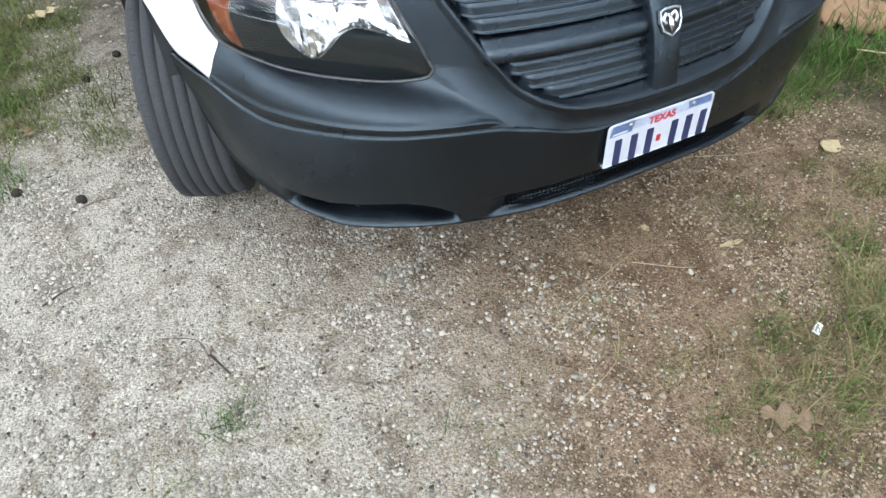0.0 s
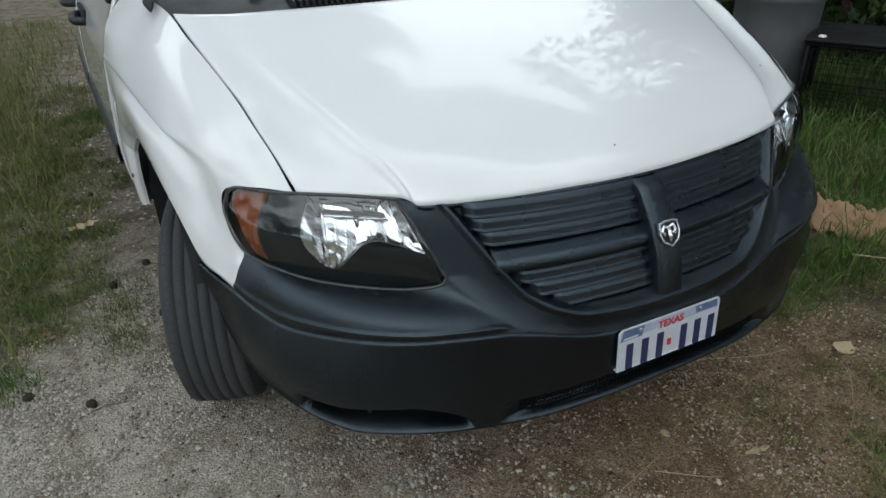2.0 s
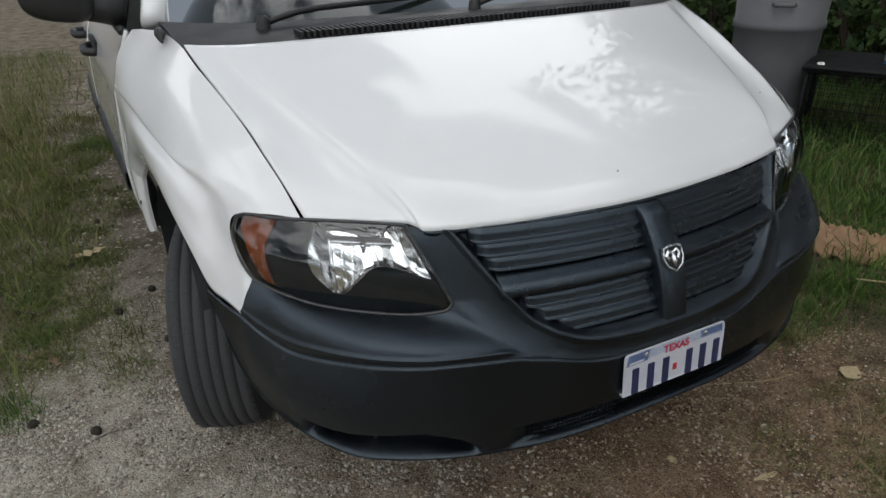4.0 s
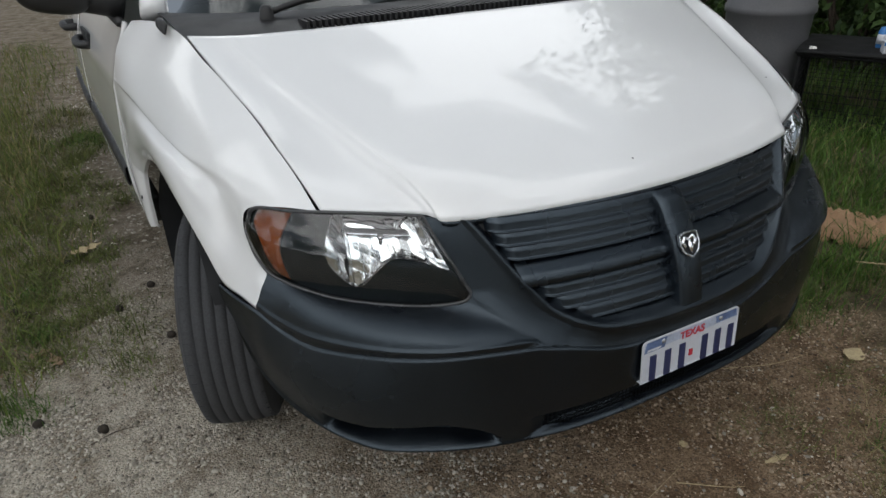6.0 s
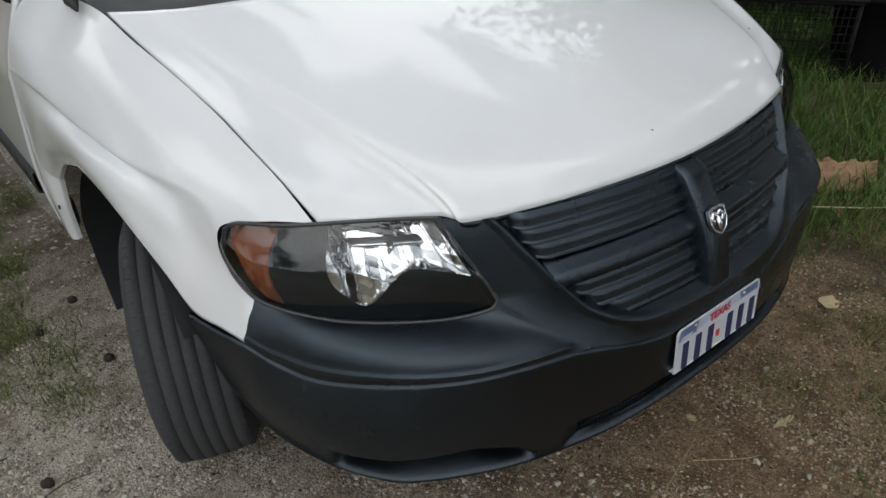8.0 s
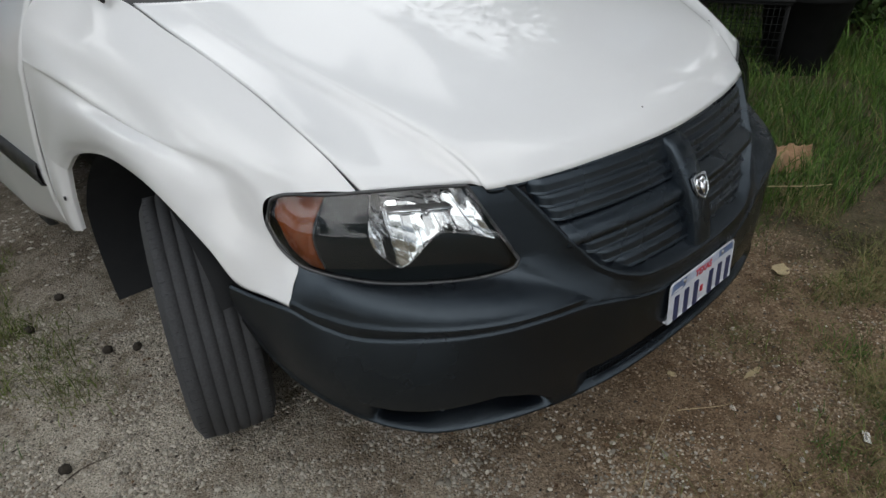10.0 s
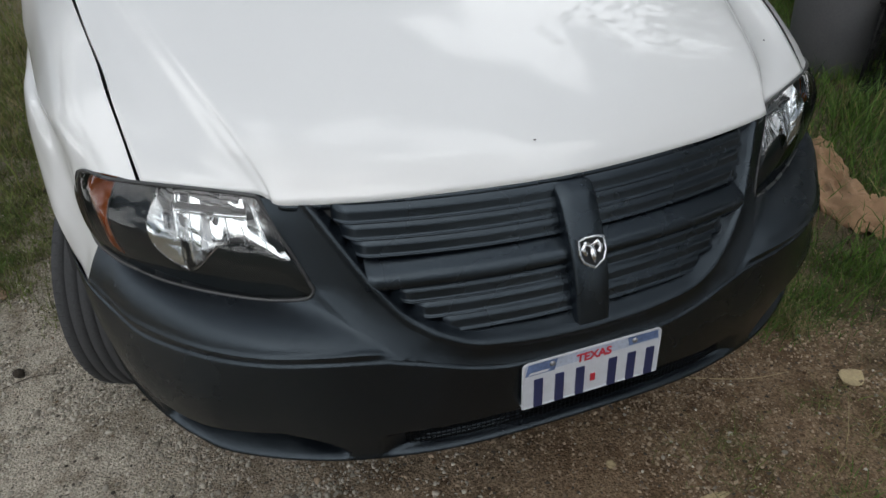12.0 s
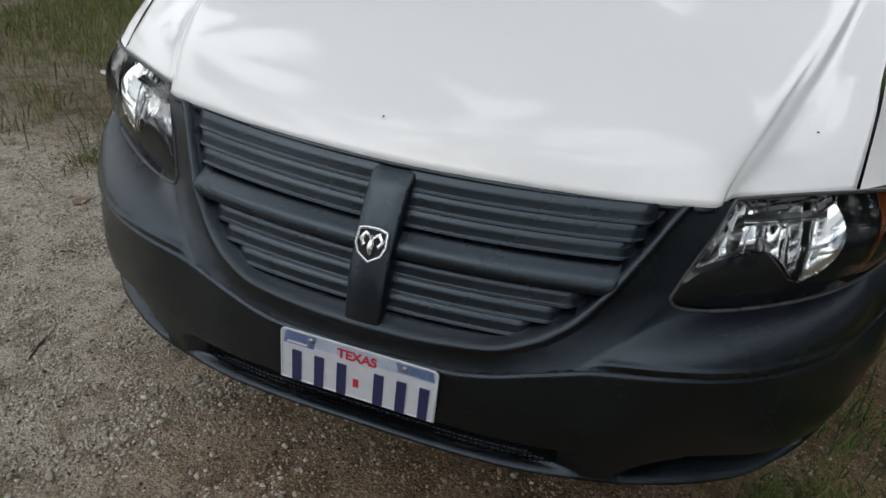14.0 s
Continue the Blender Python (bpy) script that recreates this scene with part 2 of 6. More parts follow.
# hood
HOOD = [
    [(0, 0.138, 0.840), (0, 0.159, 0.864), (0, 0.195, 0.895), (0, 0.30, 0.953), (0, 0.45, 1.013), (0, 0.65, 1.085), (0, 0.842, 1.143)],
    [(0.3, 0.169, 0.839), (0.3, 0.19, 0.863), (0.302, 0.226, 0.893), (0.31, 0.32, 0.948), (0.325, 0.46, 1.007), (0.345, 0.65, 1.077), (0.36, 0.848, 1.142)],
    [(0.50, 0.214, 0.842), (0.502, 0.234, 0.864), (0.512, 0.272, 0.898), (0.535, 0.34, 0.943), (0.567, 0.45, 0.983), (0.605, 0.59, 1.03), (0.645, 0.75, 1.083), (0.675, 0.89, 1.139)],
    [(0.532, 0.238, 0.849), (0.536, 0.256, 0.866), (0.55, 0.287, 0.891), (0.575, 0.345, 0.928), (0.61, 0.45, 0.968), (0.65, 0.57, 1.012), (0.69, 0.7, 1.056), (0.735, 0.87, 1.116), (0.752, 0.925, 1.138)],
    [(0.556, 0.262, 0.853), (0.562, 0.272, 0.862), (0.58, 0.305, 0.882), (0.607, 0.365, 0.917), (0.642, 0.465, 0.957), (0.683, 0.59, 1.002), (0.72, 0.72, 1.047), (0.757, 0.87, 1.105), (0.772, 0.935, 1.138)],
    [(0.65, 0.303, 0.863), (0.655, 0.314, 0.871), (0.667, 0.345, 0.889), (0.69, 0.42, 0.924), (0.715, 0.53, 0.972), (0.748, 0.68, 1.032), (0.785, 0.87, 1.102), (0.805, 0.96, 1.138)],
    GAP,
]
bm = bmesh.new()
half = loft(HOOD, 60, 46, True)
keep = np.clip((np.arange(60) - 8) / 8, 0, 1)[None, 1:-1, None] * 0.5
for _ in range(50):
    half[1:-1, 1:-1] += (keep * (0.5 * (half[:, :-2] + half[:, 2:]) - half[:, 1:-1]))[1:-1]
grid_into(bm, half)
grid_into(bm, half * FLIP, True)
bmesh.ops.remove_doubles(bm, verts=bm.verts, dist=0.0008)
bmesh.ops.recalc_face_normals(bm, faces=bm.faces)
solid(part("hood", bm, PAINT, van, "glossy white hood with two soft raised creases"), 0.012)
for at in ((-0.05, 0.191, 0.8955), (0.665, 0.418, 0.9345)):
    bm = bmesh.new()
    lathe_into(bm, [(0.0, 0.0012), (0.0015, 0.001), (0.0025, 0.0)], 8)
    part("dirt_speck", bm, DARK, van, "tiny dark speck of dirt").matrix_basis = pose(*at, 22, 0, 0)

# fenders
STATIONS = [  # each from the hood gap down to the wheel arch's edge
    [(0.742, 0.352, 0.87), (0.803, 0.409, 0.872), (0.855, 0.484, 0.852), (0.869, 0.49, 0.805), (0.863, 0.461, 0.757), (0.85, 0.42, 0.728), (0.87, 0.414, 0.69), (0.888, 0.41, 0.65)],
    [(0.755, 0.43, 0.923), (0.816, 0.465, 0.904), (0.859, 0.508, 0.877), (0.871, 0.512, 0.832), (0.874, 0.498, 0.778), (0.873, 0.475, 0.738), (0.885, 0.47, 0.695), (0.904, 0.472, 0.651)],
    [(0.773, 0.53, 0.974), (0.832, 0.545, 0.941), (0.869, 0.55, 0.904), (0.88, 0.55, 0.862), (0.889, 0.545, 0.8), (0.904, 0.54, 0.75), (0.918, 0.54, 0.712), (0.93, 0.545, 0.662)],
    [(0.786, 0.62, 1.012), (0.853, 0.62, 0.966), (0.894, 0.62, 0.915), (0.901, 0.62, 0.882), (0.921, 0.615, 0.842), (0.934, 0.61, 0.798), (0.944, 0.605, 0.762), (0.95, 0.603, 0.732)],
    [(0.811, 0.75, 1.062), (0.884, 0.75, 0.996), (0.931, 0.75, 0.922), (0.937, 0.75, 0.907), (0.957, 0.75, 0.893), (0.97, 0.75, 0.861), (0.975, 0.75, 0.836), (0.976, 0.75, 0.813)],
    [(0.833, 0.87, 1.1), (0.909, 0.87, 1.018), (0.954, 0.87, 0.932), (0.955, 0.87, 0.918), (0.981, 0.87, 0.907), (0.99, 0.87, 0.879), (0.99, 0.87, 0.853), (0.985, 0.87, 0.831)],
    [(0.851, 1, 1.139), (0.93, 1, 1.045), (0.975, 1, 0.951), (0.973, 1, 0.932), (0.996, 1, 0.912), (1.003, 1, 0.874), (0.998, 1, 0.844), (0.99, 0.99, 0.825)],
    [(0.88, 1.13, 1.157), (0.956, 1.13, 1.062), (0.997, 1.13, 0.978), (0.996, 1.13, 0.953), (1.013, 1.13, 0.908), (1.014, 1.13, 0.841), (1.006, 1.125, 0.816), (0.996, 1.115, 0.798)],
    [(0.92, 1.23, 1.156), (0.982, 1.23, 1.075), (1.014, 1.24, 0.993), (1.016, 1.24, 0.966), (1.028, 1.24, 0.872), (1.027, 1.24, 0.81), (1.017, 1.245, 0.772), (1, 1.248, 0.75)],
    [(0.945, 1.295, 1.15), (0.997, 1.31, 1.085), (1.023, 1.325, 1.003), (1.03, 1.332, 0.965), (1.043, 1.398, 0.74), (1.039, 1.365, 0.725), (1.031, 1.343, 0.708), (1.014, 1.326, 0.69)],
]
LEG = [
    [(1.043, 1.398, 0.74), (1.039, 1.365, 0.725), (1.031, 1.343, 0.708), (1.014, 1.326, 0.69)],
    [(1.045, 1.437, 0.62), (1.042, 1.395, 0.615), (1.036, 1.37, 0.608), (1.02, 1.35, 0.603)],
    [(1.039, 1.462, 0.5), (1.038, 1.425, 0.505), (1.034, 1.4, 0.508), (1.02, 1.378, 0.51)],
    [(1.035, 1.466, 0.462), (1.034, 1.43, 0.468), (1.031, 1.405, 0.475), (1.02, 1.384, 0.48)],
]


def skin(stations, n, m):
    """A grid n along the stations by m across them."""
    along = np.array([spline_raw(row, n) for row in np.array(stations, float).transpose(1, 0, 2)])
    return np.array([spline_raw(along[:, k], m) for k in range(n)]).transpose(1, 0, 2)


def fender(bm, s):
    side = np.array([s, 1, 1])
    g = skin(STATIONS, 80, 64) * side
    g[1:-1, 1:-1] += 0.2 * (0.25 * (g[:-2, 1:-1] + g[2:, 1:-1] + g[1:-1, :-2] + g[1:-1, 2:]) - g[1:-1, 1:-1])
    leg = skin(LEG, 20, 20) * side
    # a flange folds in round the wheel arch
    for q in (g, leg):
        last = q[-1]
        fold = np.array([last + np.array([-s * d, 0, 0.003]) for d in (0.006, 0.012)])
        grid_into(bm, np.vstack([q, fold]), s < 0)
    bmesh.ops.remove_doubles(bm, verts=bm.verts, dist=0.0006)
    bmesh.ops.recalc_face_normals(bm, faces=bm.faces)


fenders = both(fender, "fender", PAINT, "white front fender with a flared wheel arch")

for s, ob in zip((1, -1), fenders):
    bm = lathe_into(bmesh.new(), [(0.0, 0.004), (0.006, 0.0035), (0.0085, 0.0)], 14)
    part("screw", bm, DARK, ob, "black liner screw").matrix_basis = pose(s * 1.0345, 1.372, 0.597, 0, s * 80, 0)

# black bumper cover


def bezier(a, c, b, t):
    return (1 - t) ** 2 * a + 2 * t * (1 - t) * c + t * t * b


def cut(points, test):
    return [p for p in points if test(p)]


CREASE_LINE = spline(CREASE, 900)


def bumper(bm, s):
    side = np.array([s, 1, 1])
    # round the grille: from the lip out to the lamp's inner edge, the seam and the crease
    k36 = CREASE_LINE[np.argmin(abs(CREASE_LINE[:, 0] - 0.36))]
    low = np.array((0.487, 0.169, 0.69))
    lip_a, lip_b, lip_c = spline(LIP[:4], 16), spline(LIP[3:6], 44), spline(LIP[5:], 24)
    edge = [(0.545, 0.254, 0.847), (0.535, 0.232, 0.815), (0.51, 0.2, 0.75), (0.487, 0.169, 0.69)]
    seam_c = np.array((0.43, 0.085, 0.63))
    out_b = np.array([bezier(low, seam_c, k36, t) for t in np.linspace(0, 1, 44)])
    out_c = spline(CREASE_LINE[CREASE_LINE[:, 0] <= 0.36][::-3], 24)
    out_c[0], out_c[-1] = out_b[-1], CREASE_LINE[0]
    inner = np.vstack([lip_a, lip_b[1:], lip_c[1:]])
    outer = np.vstack([spline(edge, 16), out_b[1:], out_c[1:]])
    away = outer - inner
    away /= np.linalg.norm(away, axis=1)[:, None]
    rows = [inner - 0.04 * away + np.array((0, 0.055, 0)), inner - 0.02 * away + np.array((0, 0.028, 0)), inner - 0.011 * away + np.array((0, 0.01, 0)), inner - 0.007 * away + np.array((0, 0.0, 0.001)), inner - 0.001 * away + np.array((0, -0.005, 0.002)), inner + 0.006 * away + np.array((0, -0.004, 0.001)), inner + 0.012 * away + np.array((0, 0.001, 0))]
    start = rows[-1]
    for t in np.linspace(0, 1, 14)[1:]:
        dip = 0.005 * math.sin(math.pi * t)
        rows.append(start + (outer - start) * t + np.array((0, 0.35 * dip, -0.3 * dip)))
    grid_into(bm, np.array(rows) * side)
    # the shelf under the lamp
    top = spline(LAMP_LOW[:9] + [(0.848, 0.416, 0.727)], 60)
    foot = spline(CREASE_LINE[(CREASE_LINE[:, 0] >= 0.36) & (CREASE_LINE[:, 0] <= 0.889)][::3], 60)
    foot[0] = k36
    rows = []
    fore = np.stack([np.gradient(foot[:, 1]), -np.gradient(foot[:, 0]), 0 * foot[:, 0]], 1)
    fore = fore / np.linalg.norm(fore, axis=1)[:, None] + np.array((0, 0, 0.55))
    bulge = np.clip(np.linspace(0, 1, 60) / 0.38, 0, 1)[:, None]
    lead = np.clip(np.linspace(0, 1, 60) / 0.09, 0, 1)[:, None]
    lead = lead * lead * (3 - 2 * lead)
    bulge = bulge * bulge * (3 - 2 * bulge)
    for t in np.linspace(0, 1, 44):
        knee = foot.copy()
        knee[:, 2] = top[:, 2] - 0.012
        knee[:, :2] = foot[:, :2] + (foot[:, :2] - top[:, :2]) * 0.22
        seam = np.broadcast_to(seam_c, knee.shape)
        knee = seam * (1 - bulge) + knee * bulge
        end = np.clip((np.linspace(0, 1, 60) - 0.85) / 0.15, 0, 1)[:, None]
        knee = knee * (1 - end) + (0.5 * top + 0.5 * foot + np.array((0.008, -0.012, 0.0))) * end
        bead = 0.0052 * math.exp(-(((t - 0.87) / 0.07) ** 2)) * (1 - 0.7 * end) * lead
        rows.append(bezier(top, knee, foot, t) + bead * fore)
    grid_into(bm, np.array(rows) * side)
    # the face below the crease, with its groove, lower openings and chin lip
    a, b = spline(CREASE, 120), spline(CHIN, 120)
    rows = [a]
    outward = np.stack([np.gradient(a[:, 1]), -np.gradient(a[:, 0]), 0 * a[:, 0]], 1)
    outward /= np.linalg.norm(outward, axis=1)[:, None]
    rows.append(a - 0.006 * outward + np.array((0, 0, -0.002)))
    rows.append(a - 0.0045 * outward + np.array((0, 0, -0.0045)))
    rows.append(a + 0.0005 * outward + np.array((0, 0, -0.0065)))
    first = a + 0.002 * outward + np.array((0, 0, -0.0095))
    for t in np.linspace(0, 1, 60):
        p = first + (b - first) * t
        x, z = p[:, 0], p[:, 2]
        if s > 0:  # this corner stands a little proud
            p = p + outward * (0.016 * np.clip((x - 0.66) / 0.16, 0, 1) * np.clip((0.935 - x) / 0.05, 0, 1) * math.sin(math.pi * min(t, 0.8)))[:, None]
        p = p + outward * (0.001 + 0.004 * np.clip((x - 0.15) / 0.25, 0, 1) + 0.011 * np.clip((x - 0.6) / 0.1, 0, 1) * np.clip((0.95 - x) / 0.2, 0.2, 1))[:, None] * math.sin(math.pi * t)
        # lower openings: the wide middle one and the scoop beside it
        up = z - b[:, 2]
        mid = np.clip((0.42 - x) / 0.1, 0, 1) * np.clip((up - 0.002) / 0.004, 0, 1) * np.clip((0.058 - up) / 0.012, 0, 1) * 0.8
        arch = 0.074 * np.sqrt(np.clip((x - 0.48) / 0.11, 0, 1)) - 0.028 * np.clip((x - 0.7) / 0.1, 0, 1)
        scoop = np.clip((up - 0.001) / np.maximum(0.45 * (arch - 0.022), 0.01), 0, 1) * np.clip((arch - up) / 0.008, 0, 1) * np.clip((0.806 - x) / 0.016, 0, 1) * 1.25
        p = p - outward * (0.045 * np.maximum(mid, scoop))[:, None]
        rows.append(p)
    rows.append(b + outward * 0.004 + np.array((0, 0, -0.004)))
    rows.append(b - outward * 0.003 + np.array((0, 0, -0.008)))
    rows.append(b - outward * 0.06 + np.array((0, 0, -0.006)))
    grid_into(bm, np.array(rows) * side)


bm = bmesh.new()
bumper(bm, 1)
bumper(bm, -1)
bmesh.ops.remove_doubles(bm, verts=bm.verts, dist=0.0012)
bmesh.ops.recalc_face_normals(bm, faces=bm.faces)
part("bumper", bm, BLACK, van, "textured matte black bumper cover with a scoop")

# fine grid set back in the lower middle opening
bm = bmesh.new()
for x in np.linspace(-0.37, 0.37, 75):
    y = float(np.interp(abs(x), [p[0] for p in CHIN], [p[1] for p in CHIN])) + 0.016
    z = float(np.interp(abs(x), [p[0] for p in CHIN], [p[2] for p in CHIN]))
    tube_into(bm, [(x, y, z + 0.006), (x, y + 0.001, z + 0.068)], 0.0014, 5)
for k in range(6):
    tube_into(bm, [(x, float(np.interp(abs(x), [p[0] for p in CHIN], [p[1] for p in CHIN])) + 0.015, float(np.interp(abs(x), [p[0] for p in CHIN], [p[2] for p in CHIN])) + 0.012 + 0.0098 * k) for x in np.linspace(-0.37, 0.37, 41)], 0.0014, 5)
part("intake_grid", bm, INTAKE, van, "fine black grid in the lower opening")


# grille
def grille_y(x, z):
    return 0.018 + 0.474 * (z - 0.602) + 0.27 * x * x


def opening(z):
    zs = [0.594, 0.6, 0.61, 0.625, 0.657, 0.711, 0.783, 0.825, 0.845]
    xs = [0.17, 0.215, 0.245, 0.283, 0.33, 0.382, 0.437, 0.462, 0.475]
    return float(np.interp(z, zs, xs))


def louvre_end(z):
    """How far out a louvre reaches before the dark gap beside the lip."""
    return float(np.interp(z, [0.612, 0.619, 0.645, 0.673, 0.727, 0.754, 0.782, 0.81, 0.84], [0.276, 0.288, 0.325, 0.354, 0.4, 0.414, 0.426, 0.436, 0.448]))


bm = bmesh.new()
g = [[(x * (opening(z) + 0.02), grille_y(x * opening(z), z) + 0.035, z) for x in np.linspace(-1, 1, 41)] for z in np.linspace(0.588, 0.845, 24)]
grid_into(bm, np.array(g))
grille = part("grille", bm, DARK, van, "black louvred grille")


def slat(z, sign, rise):
    """One louvre from the middle bar outwards: a rounded bead along its edge, the face behind it, an end cap."""
    bm = bmesh.new()
    end = louvre_end(z)
    xs = np.r_[np.linspace(0.03, end - 0.026, 26), np.linspace(end - 0.022, end, 8), end + 0.001]
    back = np.r_[np.zeros(26), 0.017 * np.linspace(0.1, 1, 8) ** 2, 0.036]
    prof = [(0.03, -0.003), (0.004, -0.003), (0.0012, -0.0027), (0.0003, -0.0018), (0.0, -0.0008), (0.0006, 0.0)]
    y, h, step = 0.0006, 0.0, 0.034 / 24
    for k in range(24):
        a = radians(float(np.interp(k, [0, 2, 4, 12, 16, 23], [14, 26, 74, 78, 52, 42])))
        y, h = y + step * math.cos(a), h + step * math.sin(a)
        prof.append((y, h))
    g = []
    for dy, dz in prof:
        g.append([(sign * x, grille_y(x, z) + 0.006 + dy + d * (1 if dy < 0.02 else 0.4), z + dz + rise * (x / 0.43) ** 2) for x, d in zip(xs, back)])
    grid_into(bm, np.array(g))
    bmesh.ops.recalc_face_normals(bm, faces=bm.faces)
    return bm


for z, rise in ((0.804, 0.009), (0.777, 0.009), (0.749, 0.009), (0.671, 0.006), (0.644, 0.004), (0.617, 0.003)):
    for s in (1, -1):
        part("slat", slat(z, s, rise), BLACK_GRILLE, grille)
for s in (1, -1):
    bm = bmesh.new()
    xs = np.r_[np.linspace(0.03, 0.39, 30), 0.398, 0.403, 0.404]
    back = np.r_[np.zeros(30), 0.002, 0.006, 0.03]
    prof = [(0.03, -0.02), (0.004, -0.02), (0.0, -0.0185), (-0.0045, -0.014), (-0.0075, -0.007), (-0.0088, 0.0), (-0.0082, 0.0045), (-0.0062, 0.0078), (-0.002, 0.0105), (0.006, 0.014), (0.014, 0.019), (0.024, 0.026)]
    g = [[(s * x, grille_y(x, 0.718) + dy - 0.002 + 0.47 * dz + d, 0.718 + dz + 0.004 * (x / 0.4)) for x, d in zip(xs, back)] for dy, dz in prof]
    grid_into(bm, np.array(g))
    bmesh.ops.recalc_face_normals(bm, faces=bm.faces)
    part("cross_bar", bm, BLACK_GRILLE, grille, "broad horizontal bar")
bm = bmesh.new()
g = []
for z in np.linspace(0.594, 0.83, 26):
    f = (z - 0.594) / 0.236
    tip = 0.02 * max(0.0, (f - 0.93) / 0.07) ** 2
    y = grille_y(0, z) - 0.008 - 0.022 * math.sin(math.pi * min(f, 1)) + tip
    w = 0.034 + 0.004 * f
    g.append([(x, yy, z) for x, yy in ((-w, y + 0.05), (-w, y + 0.008), (-w + 0.002, y + 0.003), (-w + 0.006, y), (-0.012, y - 0.001), (0.012, y - 0.001), (w - 0.006, y), (w - 0.002, y + 0.003), (w, y + 0.008), (w, y + 0.05))])
grid_into(bm, np.array(g))
bmesh.ops.recalc_face_normals(bm, faces=bm.faces)
part("centre_bar", bm, BLACK_GRILLE, grille, "upright middle bar")
# header strip under the hood's edge
bm = bmesh.new()
line = spline(HOOD_EDGE[:6] + [(0.52, 0.228, 0.845)], 50)
line = np.vstack([(line * FLIP)[::-1], line[1:]])
g = np.array([line + np.array((0, 0.06, 0.004)), line + np.array((0, 0.004, -0.001)), line + np.array((0, -0.001, -0.005)), line + np.array((0, 0.001, -0.013)), line + np.array((0, 0.05, -0.016))])
grid_into(bm, g)
bmesh.ops.recalc_face_normals(bm, faces=bm.faces)
part("header", bm, BLACK_GRILLE, grille)

# badge: a plain chrome shield
SHIELD = [(-0.027, 0.026), (-0.012, 0.03), (0.012, 0.03), (0.027, 0.026), (0.029, 0.0), (0.022, -0.018), (0.0, -0.032), (-0.022, -0.018), (-0.029, 0.0)]
BADGE_AT = pose(0, grille_y(0, 0.728) - 0.033, 0.728, 64, 0, 0)


def shield(k, h0, h1, hollow=0.0):
    bm = bmesh.new()
    n = len(SHIELD)
    outer = [(x * k, y * k) for x, y in SHIELD]
    lo = [bm.verts.new((x, y, h0)) for x, y in outer]
    hi = [bm.verts.new((x, y, h1)) for x, y in outer]
    for i in range(n):
        bm.faces.new((lo[i], lo[(i + 1) % n], hi[(i + 1) % n], hi[i]))
    if hollow:
        inn = [bm.verts.new((x * hollow, y * hollow, h1)) for x, y in SHIELD]
        low = [bm.verts.new((x * hollow, y * hollow, h0)) for x, y in SHIELD]
        for i in range(n):
            j = (i + 1) % n
            bm.faces.new((hi[i], hi[j], inn[j], inn[i]))
            bm.faces.new((inn[i], inn[j], low[j], low[i]))
    else:
        bm.faces.new(hi)
    bmesh.ops.recalc_face_normals(bm, faces=bm.faces)
    return bm


badge = part("badge", shield(1.0, 0.0, 0.007, 0.84), CHROME, van, "small chrome shield badge", smooth=False)
badge.matrix_basis = BADGE_AT
bm = bmesh.new()
tube_into(bm, [(x * 0.93, y * 0.93, 0.006) for x, y in SHIELD + SHIELD[:1]], 0.002, 8, cap=False)
part("bright_edge", bm, CHROME, badge)
part("field", shield(0.86, -0.004, 0.002), DARK, badge, smooth=False)
bm = bmesh.new()
for s in (1, -1):
    tube_into(bm, [(s * 0.002, 0.012, 0.004), (s * 0.012, 0.018, 0.004), (s * 0.019, 0.008, 0.004), (s * 0.014, -0.004, 0.004), (s * 0.01, 0.002, 0.004)], [0.004, 0.005, 0.005, 0.004, 0.002], 8)
tube_into(bm, [(0, 0.01, 0.004), (0, -0.006, 0.006), (0, -0.02, 0.004)], [0.005, 0.007, 0.003], 8)
part("emblem", bm, CHROME, badge)

# number plate, its characters as plain bars
bm = bmesh.new()
w, hi, r = 0.1525, 0.11, 0.012
outline = [(-w, 0.0), (w, 0.0)] + [(w - r + r * math.cos(a), hi - r + r * math.sin(a)) for a in np.linspace(0, math.pi / 2, 6)] + [(-w + r - r * math.sin(a), hi - r + r * math.cos(a)) for a in np.linspace(0, math.pi / 2, 6)]
bm.faces.new([bm.verts.new((x, y, 0)) for x, y in outline])
plate = solid(part("number_plate", bm, PLATE_WHITE, van, "white and blue metal number plate, its lower edge bent under", smooth=False), 0.0015)
plate.matrix_basis = pose(0, -0.0125, 0.434, 90 - 4.0, 0, 0)
part("bent_edge", box_bm(0.3, 0.0015, 0.04, (0, 0.0005, -0.0195), turn=None), PLATE_WHITE, plate)


def flat_bar(x0, y0, x1, y1, z=0.0012, thick=0.0014, lean=0.0):
    bm = bmesh.new()
    q = [(x0, y0), (x1, y0), (x1 + lean, y1), (x0 + lean, y1)]
    lo, up = [bm.verts.new((x, y, 0)) for x, y in q], [bm.verts.new((x, y, z + thick)) for x, y in q]
    bm.faces.new(up)
    for i in range(4):
        bm.faces.new((lo[i], lo[(i + 1) % 4], up[(i + 1) % 4], up[i]))
    return bm


